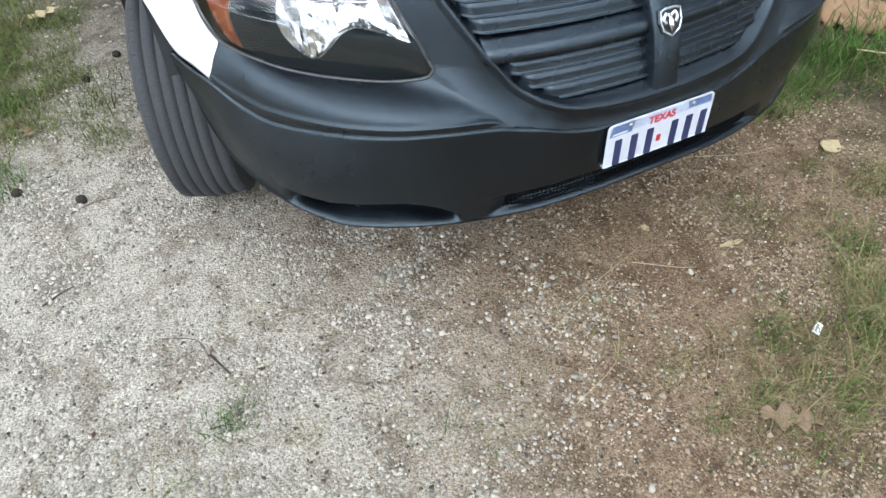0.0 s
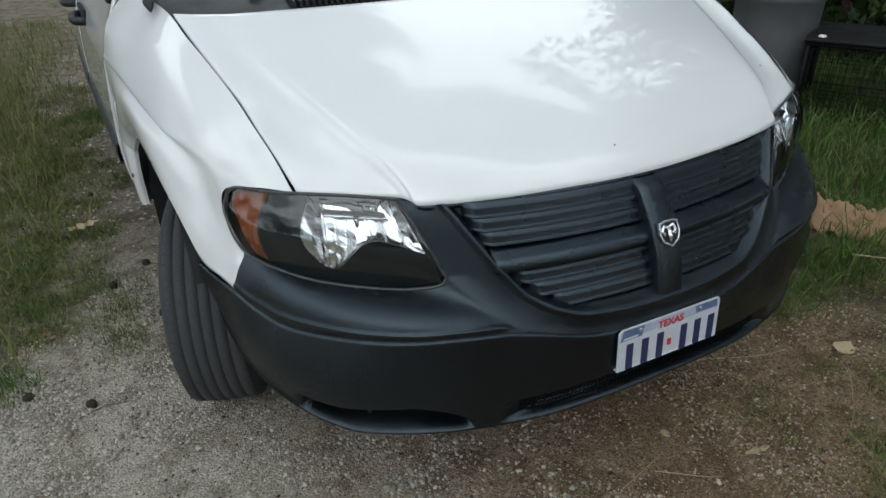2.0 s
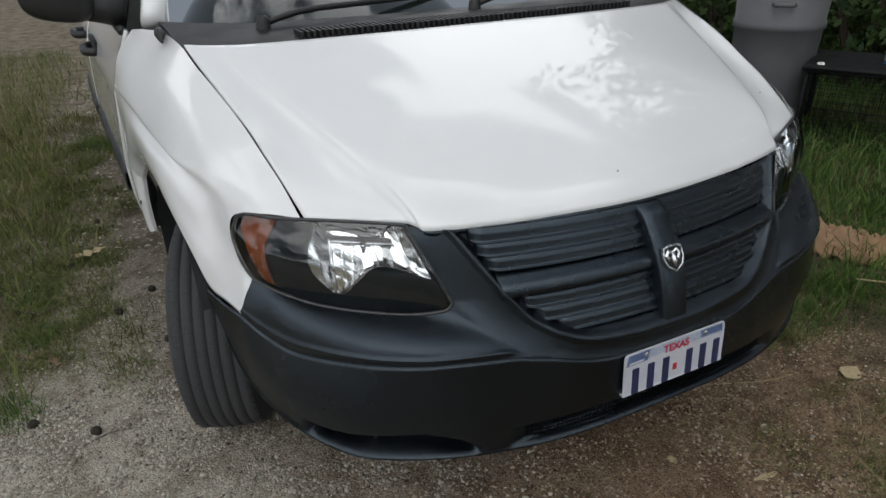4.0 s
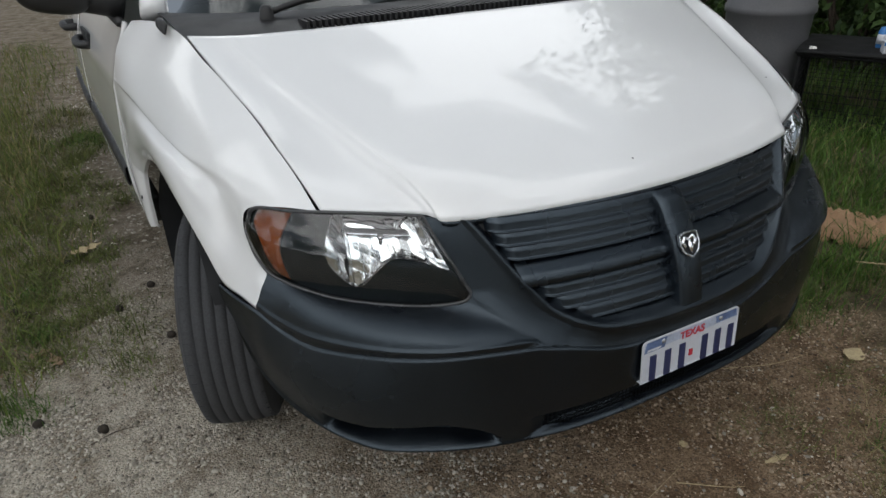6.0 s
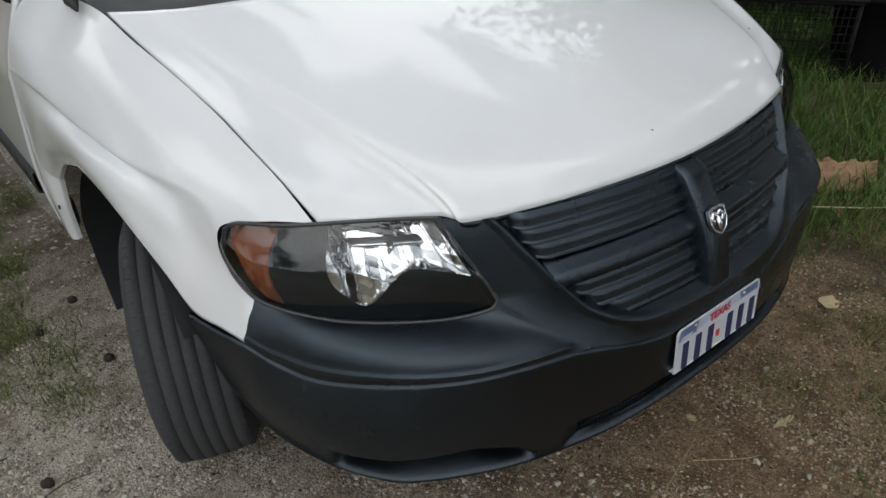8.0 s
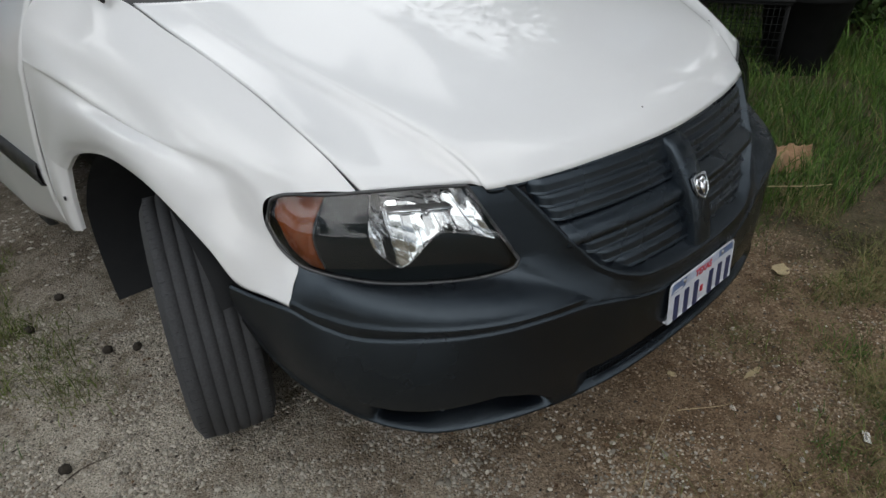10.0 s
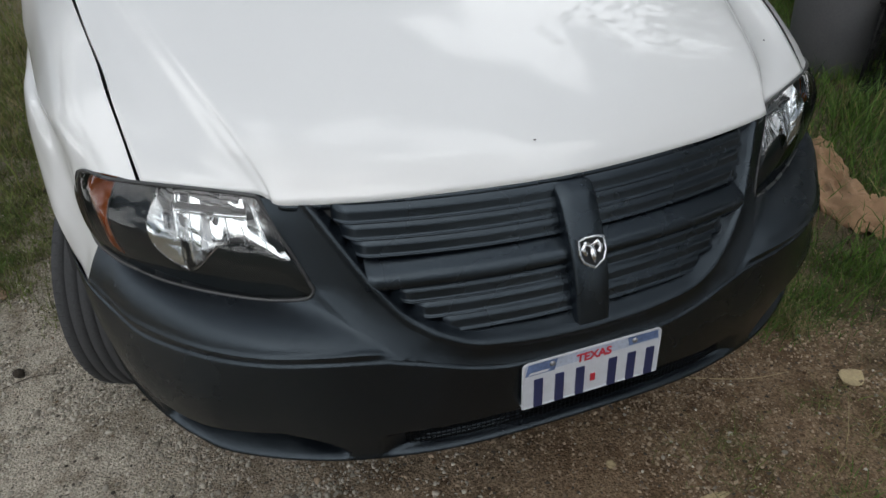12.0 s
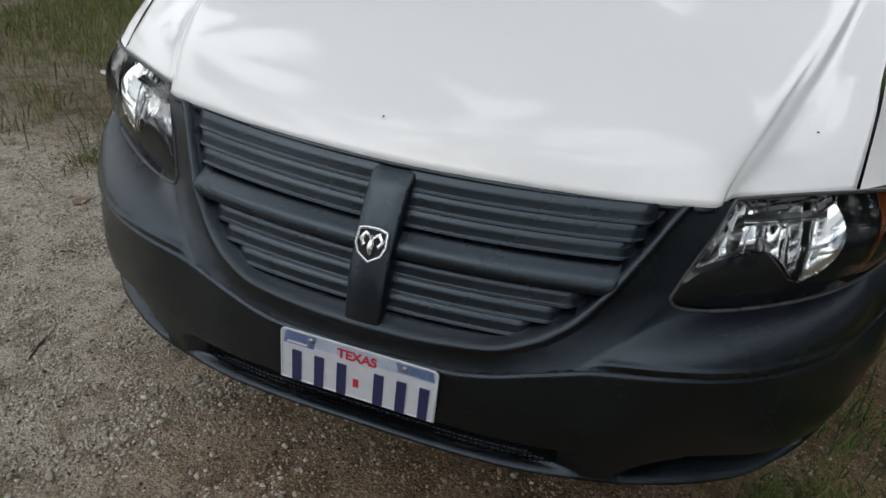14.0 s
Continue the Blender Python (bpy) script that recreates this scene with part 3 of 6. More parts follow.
part("sky_band", flat_bar(-0.146, 0.083, 0.146, 0.105, 0.0, 0.0006), PLATE_PALE, plate, "pale blue printed band", smooth=False)
part("corner_print", flat_bar(-0.146, 0.079, -0.085, 0.105, 0.0, 0.0009, 0.006), PLATE_BLUE, plate, "slate blue printed corner", smooth=False)
part("corner_print", flat_bar(0.078, 0.086, 0.146, 0.105, 0.0, 0.0009, -0.004), PLATE_BLUE, plate, "slate blue printed corner", smooth=False)
part("horizon_stroke", flat_bar(-0.14, 0.081, -0.1, 0.086, 0.0, 0.0012, 0.004), PLATE_WHITE, plate, "thin white stroke", smooth=False)
for x in (-0.118, -0.073, -0.028, 0.044, 0.087, 0.13):
    part("character_bar", flat_bar(x - 0.0095, 0.001, x + 0.0085, 0.067), PLATE_INK, plate, "dark blue bar", smooth=False)
txt = bpy.data.curves.new("state_name", "FONT")
txt.body, txt.size, txt.extrude, txt.align_x = "TEXAS", 0.026, 0.0004, "CENTER"
txt.offset = 0.0008
txt.materials.append(PLATE_RED)
word = new("state_name", txt)
word.parent = plate
word.matrix_basis = pose(0, 0.081, 0.0014)
for s in (-1, 1):
    bm = bmesh.new()
    lathe_into(bm, [(0.0, 0.004), (0.003, 0.004), (0.0055, 0.0025), (0.006, 0.0)], 12)
    b = part("bolt", bm, STEEL, plate)
    b.matrix_basis = pose(s * 0.09, 0.096, 0.0005)
part("star_mark", flat_bar(-0.005, 0.026, 0.005, 0.042), PLATE_RED, plate, "small red mark", smooth=False)
bm = bmesh.new()
g = []
ring = outline + [outline[0]]
tube_into(bm, [(x * 0.985, y * 0.98 + 0.001, 0.0004) for x, y in ring], 0.0018, 6, cap=False)
part("raised_rim", bm, PLATE_WHITE, plate)


# ---- headlights ----
SEAL = mat("seal_grey", (0.05, 0.052, 0.055), 0.3, var=0.15)

BOWL_LINE = spline([(0.0, 0.3), (0.05, 0.38), (0.12, 0.47), (0.2, 0.52), (0.27, 0.485), (0.35, 0.33), (0.42, 0.175), (0.47, 0.21), (0.52, 0.4), (0.54, 0.52)], 120)


def lamp_grid(n, m, back, bulge=0.03):
    """The lamp's face, n from the inner to the outer end, m from the bottom to the top, pushed back by back."""
    top, low = spline(LAMP_TOP, n), spline(LAMP_LOW, n)
    g = []
    for t in np.linspace(0, 1, m):
        row = low + (top - low) * t
        out = np.stack([np.gradient(row[:, 1]), -np.gradient(row[:, 0]), 0.25 + 0 * row[:, 0]], 1)
        out[:, :2] /= np.linalg.norm(out[:, :2], axis=1)[:, None]
        out /= np.linalg.norm(out, axis=1)[:, None]
        u = np.linspace(0, 1, n)
        dome = bulge * math.sin(math.pi * t) * np.sqrt(np.clip(np.sin(math.pi * np.clip(u * 0.96 + 0.02, 0, 1)), 0, 1))
        b = back(u, t) if callable(back) else back
        g.append(row + out * (dome - b)[:, None])
    return np.array(g)


def bowl_edge(u):
    """The bowl's lower edge: an arch from the inner corner, then a lobe that hangs near the outer end."""
    line = BOWL_LINE
    return float(np.interp(u, line[:, 0], line[:, 1]))


def reflector_zone(u, t):
    """True where the chrome bowl shows: u from the inner to the outer end, t from bottom to top."""
    return 0.03 < u < 0.53 - 0.09 * abs(t - 0.55) ** 2 * 4 and bowl_edge(u) < t < 0.965


def amber_zone(u, t):
    return u > 0.735 + 0.05 * math.sin(math.pi * t) - 0.02 * t


for s in (1, -1):
    side = np.array([s, 1, 1])
    N, M = 200, 96
    bm = bmesh.new()
    grid_into(bm, lamp_grid(N, M, 0.0) * side, s > 0)
    lamp = part("headlight", bm, LENS, van, "black-housed headlight with a chrome reflector and an amber corner")
    lamp.visible_shadow = False
    inner = lambda u, t: 0.022 + 0.02 * np.sin(math.pi * np.clip(u, 0, 1)) * math.sin(math.pi * t)
    g = lamp_grid(N, M, inner) * side
    us, ts = np.linspace(0, 1, N), np.linspace(0, 1, M)
    bm = bmesh.new()
    grid_into(bm, g, s > 0, lambda i, j: not reflector_zone(us[j], ts[i]) and not amber_zone(us[j], ts[i]))
    drop_loose(bm)
    part("bezel", bm, BEZEL, lamp, "glossy black inner housing")
    bm = bmesh.new()
    grid_into(bm, g + np.array((0, -0.004, 0)), s > 0, lambda i, j: amber_zone(us[j], ts[i]))
    drop_loose(bm)
    solid(part("turn_signal", bm, AMBER, lamp, "amber turn signal"), 0.004)
    # the bowl sinks behind the bezel, with upright flutes
    def bowl(u, t):
        low = np.array([bowl_edge(k) for k in u])
        rise = np.clip((t - low) / (0.97 - low), 0, 1)
        across = np.clip((u - 0.01) / 0.08, 0, 1) * np.clip((0.535 - u) / 0.09, 0, 1)
        dish = 0.03 * np.sqrt(rise) * np.clip(1.25 - ((u - 0.3) / 0.3) ** 2, 0.2, 1)
        facet = 0.0045 * abs(np.mod(u * 10.5 + 0.7 * t, 1.0) - 0.5) + 0.003 * abs(np.mod(t * 4.5 - u * 4.0, 1.0) - 0.5)
        return 0.018 + (dish + facet) * across

    bm = bmesh.new()
    grid_into(bm, lamp_grid(N, M, bowl) * side, s > 0, lambda i, j: reflector_zone(us[j], ts[i]))
    drop_loose(bm)
    part("reflector", bm, CHROME_SOFT, lamp, "fluted chrome reflector", smooth=False)
    # thin ribs down the bowl and the bulb in it
    gb = lamp_grid(N, M, bowl) * side
    for u0, lean in ((0.1, 0.02), (0.17, 0.015), (0.23, 0.0), (0.33, -0.015), (0.385, -0.03), (0.44, -0.02)):
        path = []
        for t in np.linspace(max(bowl_edge(u0), bowl_edge(u0 - lean)) + 0.02, 0.95, 14):
            p = gb[int(t * (M - 1))][int((u0 + lean * (t - 0.6)) * (N - 1))]
            path.append(tuple(p + np.array((0, -0.002, 0.001))))
        bm = bmesh.new()
        tube_into(bm, [tuple(q) for q in spline(path[::3], 12)], 0.0011, 6)
        part("reflector_rib", bm, CHROME, lamp)
    bm = bmesh.new()
    lathe_into(bm, [(0.0, 0.034), (0.004, 0.033), (0.0065, 0.029), (0.007, 0.02), (0.0065, 0.0), (0.009, -0.002), (0.009, -0.012)], 16)
    bulb = part("bulb", bm, CHROME, lamp, "small shielded bulb")
    bulb.matrix_basis = pose(*(gb[int(0.76 * (M - 1))][int(0.27 * (N - 1))] + np.array((0, 0.004, 0))), 84, 0, s * 20)
    # a level shelf over the bulb
    bm = bmesh.new()
    wall = [gb[int(0.8 * (M - 1))][int(u * (N - 1))] for u in np.linspace(0.14, 0.45, 16)]
    grid_into(bm, np.array([[p + np.array((0, d, h)) for p in wall] for d, h in ((0.004, 0.002), (-0.012, 0.0), (-0.022, -0.003), (-0.023, -0.006), (-0.012, -0.006))]))
    bmesh.ops.recalc_face_normals(bm, faces=bm.faces)
    part("reflector_shelf", bm, CHROME, lamp)
    # pale edge where the amber meets the black housing
    bm = bmesh.new()
    line = []
    for t in np.linspace(0.04, 0.95, 16):
        u = 0.735 + 0.05 * math.sin(math.pi * t) - 0.02 * t
        line.append(tuple(g[int(t * (M - 1))][int(u * (N - 1))] + np.array((0, -0.006, 0))))
    tube_into(bm, line, 0.0014, 6)
    part("signal_edge", bm, SEAL, lamp, "thin pale edge")
    # bright rim of the bowl
    bm = bmesh.new()
    pts = [(u, bowl_edge(u)) for u in np.linspace(0.035, 0.52, 30)] + [(0.528, 0.55), (0.516, 0.75), (0.488, 0.94)]
    line = []
    for u, t in pts:
        i, j = t * (M - 1), u * (N - 1)
        a, b = int(i), int(j)
        fi, fj = i - a, j - b
        p = g[a][b] * (1 - fi) * (1 - fj) + g[a + 1][b] * fi * (1 - fj) + g[a][b + 1] * (1 - fi) * fj + g[a + 1][b + 1] * fi * fj
        line.append(tuple(p + np.array((0, -0.001, 0))))
    tube_into(bm, line, 0.0022, 6)
    part("reflector_rim", bm, CHROME, lamp)
    # dark seal round the lens
    bm = bmesh.new()
    top, low = spline(LAMP_TOP, 60) * side, spline(LAMP_LOW, 60) * side
    tube_into(bm, [tuple(p) for p in np.vstack([top, low[::-1], top[:1]])], 0.0038, 8, cap=False)
    part("seal", bm, SEAL, lamp)


# ---- wheels ----
def wheel(at, turn, name="wheel"):
    bm = bmesh.new()
    R, W = 0.34, 0.107
    prof = [(0.195, -W * 0.8), (0.21, -W * 0.96), (0.26, -W), (0.305, -W * 0.97), (0.328, -W * 0.85)]
    tread = []
    xs = [-0.09, -0.0615, -0.0575, -0.031, -0.027, -0.002, 0.002, 0.027, 0.031, 0.0575, 0.0615, 0.09]
    for k, x in enumerate(xs):
        r = R - 0.007 * (x / 0.09) ** 2
        tread.append((r, x))
        if k in (1, 3, 5, 7, 9):
            tread += [(r - 0.0035, x + 0.0006), (r - 0.0035, xs[k + 1] - 0.0006)]
    prof = prof + tread + [(r, -x) for r, x in prof[::-1]]
    lathe_into(bm, prof, 72, "x")
    # sipes cut across the shoulders
    bmesh.ops.recalc_face_normals(bm, faces=bm.faces)
    tyre = part(name, bm, TYRE, van, "black treaded tyre on a steel wheel, turned outwards")
    tyre.matrix_basis = pose(*at) @ pose(0, 0, 0, 0, 0, turn)
    for s in (-1, 1):
        bm = bmesh.new()
        for a in np.linspace(0, 2 * math.pi, 70, endpoint=False):
            c = box_bm(0.02, 0.0026, 0.0016, (s * 0.08, 0, R - 0.006))
            c.transform(Matrix.Rotation(a, 4, "X"))
            me = bpy.data.meshes.new("tmp")
            c.to_mesh(me)
            c.free()
            bm.from_mesh(me)
            bpy.data.meshes.remove(me)
        tagged(part("shoulder_tread", bm, TYRE, tyre), kind="stuff")
    bm = bmesh.new()
    lathe_into(bm, [(0.2, -0.085), (0.185, -0.07), (0.18, 0.03), (0.12, 0.045), (0.07, 0.02), (0.06, 0.06), (0.0, 0.065)], 36, "x")
    bmesh.ops.recalc_face_normals(bm, faces=bm.faces)
    part("rim", bm, STEEL, tyre, "grey steel rim")
    return tyre


wheel((-0.862, 0.96, 0.335), 162)
wheel((0.862, 0.96, 0.335), -18)
wheel((-1.0, 3.98, 0.335), 180)
wheel((1.0, 3.98, 0.335), 0)


def liner(bm, s):
    g = []
    for a in np.linspace(24, 205, 40):
        c, d = math.cos(radians(a)), math.sin(radians(a))
        g.append([(s * x, 0.97 - 0.415 * c, 0.41 + 0.415 * d) for x in (0.6, 0.7, 0.9, 0.955 + 0.04 * min(max((a - 120) / 40, 0), 1))])
    grid_into(bm, np.array(g))
    bm.faces.new([bm.verts.new((s * 0.6, 0.97 - 0.415 * math.cos(radians(a)), 0.41 + 0.415 * math.sin(radians(a)))) for a in np.linspace(24, 205, 40)])


both(liner, "wheel_liner", DARK, "dark wheel well liner")
part("underbody", box_bm(1.5, 4.4, 0.22, (0, 2.5, 0.40), 0.03), DARK, van)
part("radiator_support", box_bm(0.8, 0.2, 0.4, (0, 0.4, 0.55), 0.02), DARK, van)

# ---- body sides ----
SIDE = [(1.0, 0.30), (1.025, 0.36), (1.04, 0.5), (1.05, 0.66), (1.047, 0.78), (1.04, 0.88), (1.035, 0.935), (1.034, 0.955), (1.03, 0.97), (1.016, 1.02), (0.995, 1.075), (0.965, 1.145)]


def widen(y):
    """The body grows wider from the front doors backwards."""
    return float(np.interp(y, [1.4, 1.9, 2.4, 2.8, 3.3, 4.0], [0, 0.028, 0.058, 0.083, 0.102, 0.11]))


def panel(y0, y1, slant0=None):
    def make(bm, s):
        sec = spline(SIDE, 40)
        g = []
        for f in np.linspace(0, 1, 30):
            row = []
            for x, z in sec:
                a = y0 if slant0 is None else float(np.interp(z, [0.3, 0.5, 0.66, 0.78, 0.9, 1.0, 1.06, 1.15], slant0))
                y = a + (y1 - a) * f
                taper = 0.08 * max((y - 3.7) / 1.1, 0) ** 2 - widen(y)
                lift = 0.14 * min(max((0.6 - z) / 0.3, 0), 1) * min(max((2.0 - y) / 0.55, 0), 1)
                row.append((s * (x - taper), y, z + lift))
            g.append(row)
        grid_into(bm, np.array(g))
        bmesh.ops.recalc_face_normals(bm, faces=bm.faces)

    return make


front = [1.477, 1.47, 1.433, 1.398, 1.362, 1.337, 1.32, 1.303]
doors = both(panel(1.36, 2.52, front), "front_door", PAINT, "white front door with a black handle", 0.01)
both(panel(2.527, 3.47), "sliding_door", PAINT, "white sliding side door", 0.01)
both(panel(3.477, 4.9), "quarter_panel", PAINT, "white rear quarter panel", 0.01)
for s, door in zip((1, -1), doors):
    bm = bmesh.new()
    g = [[(s * (x + widen(y)), y, z) for y in np.r_[1.475, 1.49, np.linspace(1.52, 2.51, 14)]] for x, z in ((1.046, 0.605), (1.06, 0.61), (1.064, 0.64), (1.06, 0.672), (1.046, 0.678))]
    grid_into(bm, np.array(g))
    bmesh.ops.recalc_face_normals(bm, faces=bm.faces)
    solid(part("side_moulding", bm, TRIM, door, "black rub strip"), 0.004)
    bm = tube_bm(spline([(s * 1.06, 2.06, 0.985), (s * 1.1, 2.09, 0.985), (s * 1.108, 2.17, 0.985), (s * 1.105, 2.25, 0.985), (s * 1.07, 2.28, 0.985)], 14).tolist(), 0.016, 8)
    part("door_handle", bm, TRIM, door, "black pull handle")
    part("handle_cup", box_bm(0.014, 0.23, 0.085, (s * 1.068, 2.17, 0.985), 0.005, turn=Matrix.Rotation(s * -0.06, 4, "Z")), DARK, door)
for s in (1, -1):
    bm = bmesh.new()
    g = [[(s * (x + widen(y)), y, z) for y in np.linspace(2.55, 3.45, 8)] for x, z in ((1.046, 0.605), (1.06, 0.61), (1.064, 0.64), (1.06, 0.672), (1.046, 0.678))]
    grid_into(bm, np.array(g))
    solid(part("side_moulding", bm, TRIM, van, "black rub strip"), 0.004)
    bm = tube_bm(spline([(s * 1.09, 2.57, 0.99), (s * 1.135, 2.59, 0.99), (s * 1.145, 2.67, 0.99), (s * 1.145, 2.74, 0.99), (s * 1.105, 2.76, 0.99)], 12).tolist(), 0.016, 8)
    part("door_handle", bm, TRIM, van, "black sliding door handle")
    part("sill", box_bm(0.07, 1.6, 0.12, (s * 1.035, 2.72, 0.33), 0.02, turn=Matrix.Rotation(s * -0.055, 4, "Z")), TRIM, van, "dark rocker panel")

# greenhouse: glass, pillars, roof
GLASS_BASE = [(0, 1.10, 1.155), (0.3, 1.115, 1.155), (0.55, 1.15, 1.155), (0.75, 1.22, 1.16), (0.875, 1.31, 1.165)]
GLASS_TOP = [(0, 1.86, 1.66), (0.25, 1.87, 1.658), (0.45, 1.9, 1.65), (0.6, 1.95, 1.635), (0.69, 2.02, 1.615)]
bm = bmesh.new()
a, b = spline(GLASS_BASE, 24), spline(GLASS_TOP, 24)
half = np.array([a + (b - a) * t + np.array((0, -0.02, 0.03)) * math.sin(math.pi * t) for t in np.linspace(0, 1, 14)])
grid_into(bm, half)
grid_into(bm, half * FLIP, True)
bmesh.ops.remove_doubles(bm, verts=bm.verts, dist=0.001)
part("windscreen", bm, GLASS, van, "sloping windscreen glass")


def pillar(bm, s):
    line = [(0.885, 1.29, 1.16), (0.83, 1.52, 1.33), (0.76, 1.8, 1.52), (0.695, 2.03, 1.635)]
    tube_into(bm, [(s * x, y, z) for x, y, z in spline(line, 16)], 0.035, 10)


both(pillar, "pillar", PAINT, "white windscreen pillar")
bm = bmesh.new()
g = []
for y in np.linspace(1.88, 4.9, 20):
    f = (y - 1.88) / 3.02
    edge = 0.70 + 0.06 * min(f * 4, 1) - 0.05 * max(f - 0.8, 0) * 5
    crown = 1.665 + 0.085 * math.sin(math.pi * min(f * 0.9 + 0.08, 1))
    g.append([(x * edge, y + 0.12 * (1 - f) * abs(x) ** 3, crown - 0.035 * x * x - 0.06 * abs(x) ** 8) for x in np.linspace(-1, 1, 31)])
grid_into(bm, np.array(g))
bmesh.ops.recalc_face_normals(bm, faces=bm.faces)
solid(part("roof", bm, PAINT, van), 0.02)


def side_glass(y0, y1, yt0, yt1):
    def make(bm, s):
        g = [[(s * (0.975 + widen(y0 + (y1 - y0) * f) * (1 - t) + (0.735 - 0.975) * t + 0.03 * math.sin(math.pi * t)), (y0 + (yt0 - y0) * t) * (1 - f) + (y1 + (yt1 - y1) * t) * f, 1.135 + 0.5 * t) for f in np.linspace(0, 1, 8)] for t in np.linspace(0, 1, 10)]
        grid_into(bm, np.array(g))

    return make


door_glass = both(side_glass(1.42, 2.48, 2.12, 2.48), "door_window", GLASS, "tinted side window")
both(side_glass(2.56, 3.44, 2.56, 3.44), "side_window", GLASS, "tinted side window")
both(side_glass(3.52, 4.75, 3.52, 4.65), "quarter_window", GLASS, "tinted rear side window")


def belt(bm, s):
    tube_into(bm, [(s * (0.972 + widen(y)), y, 1.14) for y in np.linspace(1.36, 4.6, 14)], 0.014, 8)
    tube_into(bm, [(s * x, y, z) for x, y, z in spline([(0.972, 1.42, 1.138), (0.965, 1.40, 1.16), (0.93, 1.52, 1.24), (0.84, 1.82, 1.47), (0.74, 2.1, 1.63)], 14)], 0.014, 8)


both(belt, "window_rubber", TRIM, "black window rubber")
for y in (2.52, 3.48):
    both(lambda bm, s: tube_into(bm, [(s * (0.975 + widen(y) * (1 - t) - 0.24 * t + 0.03 * math.sin(math.pi * t)), y, 1.135 + 0.5 * t) for t in np.linspace(0, 1, 8)], 0.03, 8), "door_post", PAINT)
bm = bmesh.new()
g = [[(x * (1.0 - 0.27 * max(t - 0.45, 0) / 0.55), 4.9 + 0.1 * math.sin(math.pi * min(t + 0.2, 1)) - 0.12 * abs(x) ** 4, 0.36 + 1.33 * t) for x in np.linspace(-1, 1, 24)] for t in np.linspace(0, 1, 20)]
grid_into(bm, np.array(g))
bmesh.ops.recalc_face_normals(bm, faces=bm.faces)
solid(part("tailgate", bm, PAINT, van), 0.02)
part("seat_row", box_bm(1.4, 0.5, 0.6, (0, 2.3, 0.95), 0.08), mat("grey_cloth", (0.09, 0.09, 0.1), 0.9), van, "grey seats behind the glass")
part("dashboard", box_bm(1.5, 0.55, 0.18, (0, 1.6, 1.03), 0.06), mat("grey_dash", (0.1, 0.1, 0.105), 0.8), van, "grey dashboard")

# cowl, wipers
REAR_EDGE = [(0, 0.848, 1.128), (0.36, 0.854, 1.128), (0.645, 0.88, 1.127), (0.775, 0.945, 1.127), (0.85, 1.0, 1.127)]
bm = bmesh.new()
a, b = spline(REAR_EDGE, 40), spline(GLASS_BASE, 40)
half = np.array([a + (b - a) * t + np.array((0, 0, 0.012)) * math.sin(math.pi * t) for t in np.linspace(0, 1, 12)])
grid_into(bm, half)
grid_into(bm, half * FLIP, True)
bmesh.ops.remove_doubles(bm, verts=bm.verts, dist=0.001)
bmesh.ops.recalc_face_normals(bm, faces=bm.faces)
cowl = part("cowl", bm, TRIM, van, "black plastic cowl panel with louvres")
for x in np.arange(-0.55, 0.56, 0.0165):
    y0, y1 = 0.875 + 0.06 * x * x, 0.985 - 0.03 * abs(x)
    bm = box_bm(0.008, y1 - y0, 0.018, (x, (y0 + y1) / 2, 1.147), turn=None)
    part("louvre", bm, TRIM, cowl, smooth=False)
for x0, x1 in ((-0.62, 0.12), (0.05, 0.68)):
    bm = tube_bm(spline([(x0, 1.04, 1.165), (x0 + 0.12, 1.06, 1.19), (x0 + 0.35, 1.1, 1.195), (x1, 1.17, 1.2)], 14).tolist(), 0.009, 8)
    wiper = part("wiper", bm, TRIM, van, "black wiper arm resting on the glass")
    bm = bmesh.new()
    lathe_into(bm, [(0.0, 0.04), (0.012, 0.038), (0.018, 0.028), (0.022, 0.0)], 16)
    k = part("pivot", bm, TRIM, wiper)
    k.matrix_basis = pose(x0, 1.035, 1.15)


# mirrors
def mirror(bm, s):
    bmesh.ops.create_uvsphere(bm, u_segments=24, v_segments=16, radius=1.0)
    for v in bm.verts:
        x, y, z = v.co
        x, y, z = (math.copysign(abs(c) ** 0.65, c) for c in (x, y, z))
        v.co = (s * (1.125 + 0.1 * x), 1.44 + 0.065 * y + 0.03 * x, 1.255 + 0.085 * z * (1 - 0.15 * x))
    tube_into(bm, [(s * 0.95, 1.42, 1.19), (s * 1.02, 1.43, 1.2), (s * 1.1, 1.44, 1.22)], [0.05, 0.04, 0.04], 10)
    bmesh.ops.recalc_face_normals(bm, faces=bm.faces)


mirrors = both(mirror, "door_mirror", TRIM, "black door mirror")
both(lambda bm, s: tube_into(bm, [(s * 0.885, 1.12, 1.148), (s * 0.887, 1.1, 1.163), (s * 0.889, 1.06, 1.16), (s * 0.889, 1.03, 1.143)], [0.011, 0.013, 0.014, 0.003], 8), "hinge_cap", TRIM, "small black wedge at the fender top")

# the driver's door stands open: it turns out on its front hinge with all that it carries
HINGE = Matrix.Translation((1.05, 1.377, 0))
open_door = doors[0]
open_door["label"] = "white front door standing open, with a black rub strip"
for ob in (door_glass[0], mirrors[0]):
    ob.parent = open_door
part("door_trim", box_bm(0.05, 0.98, 0.7, (0.99, 1.98, 0.72), 0.02), mat("door_trim_grey", (0.12, 0.12, 0.125), 0.8), open_door, "grey inner door trim")
open_door.matrix_basis = HINGE @ pose(0.02, 0.13, 0.05, 0, 0, -42) @ HINGE.inverted()


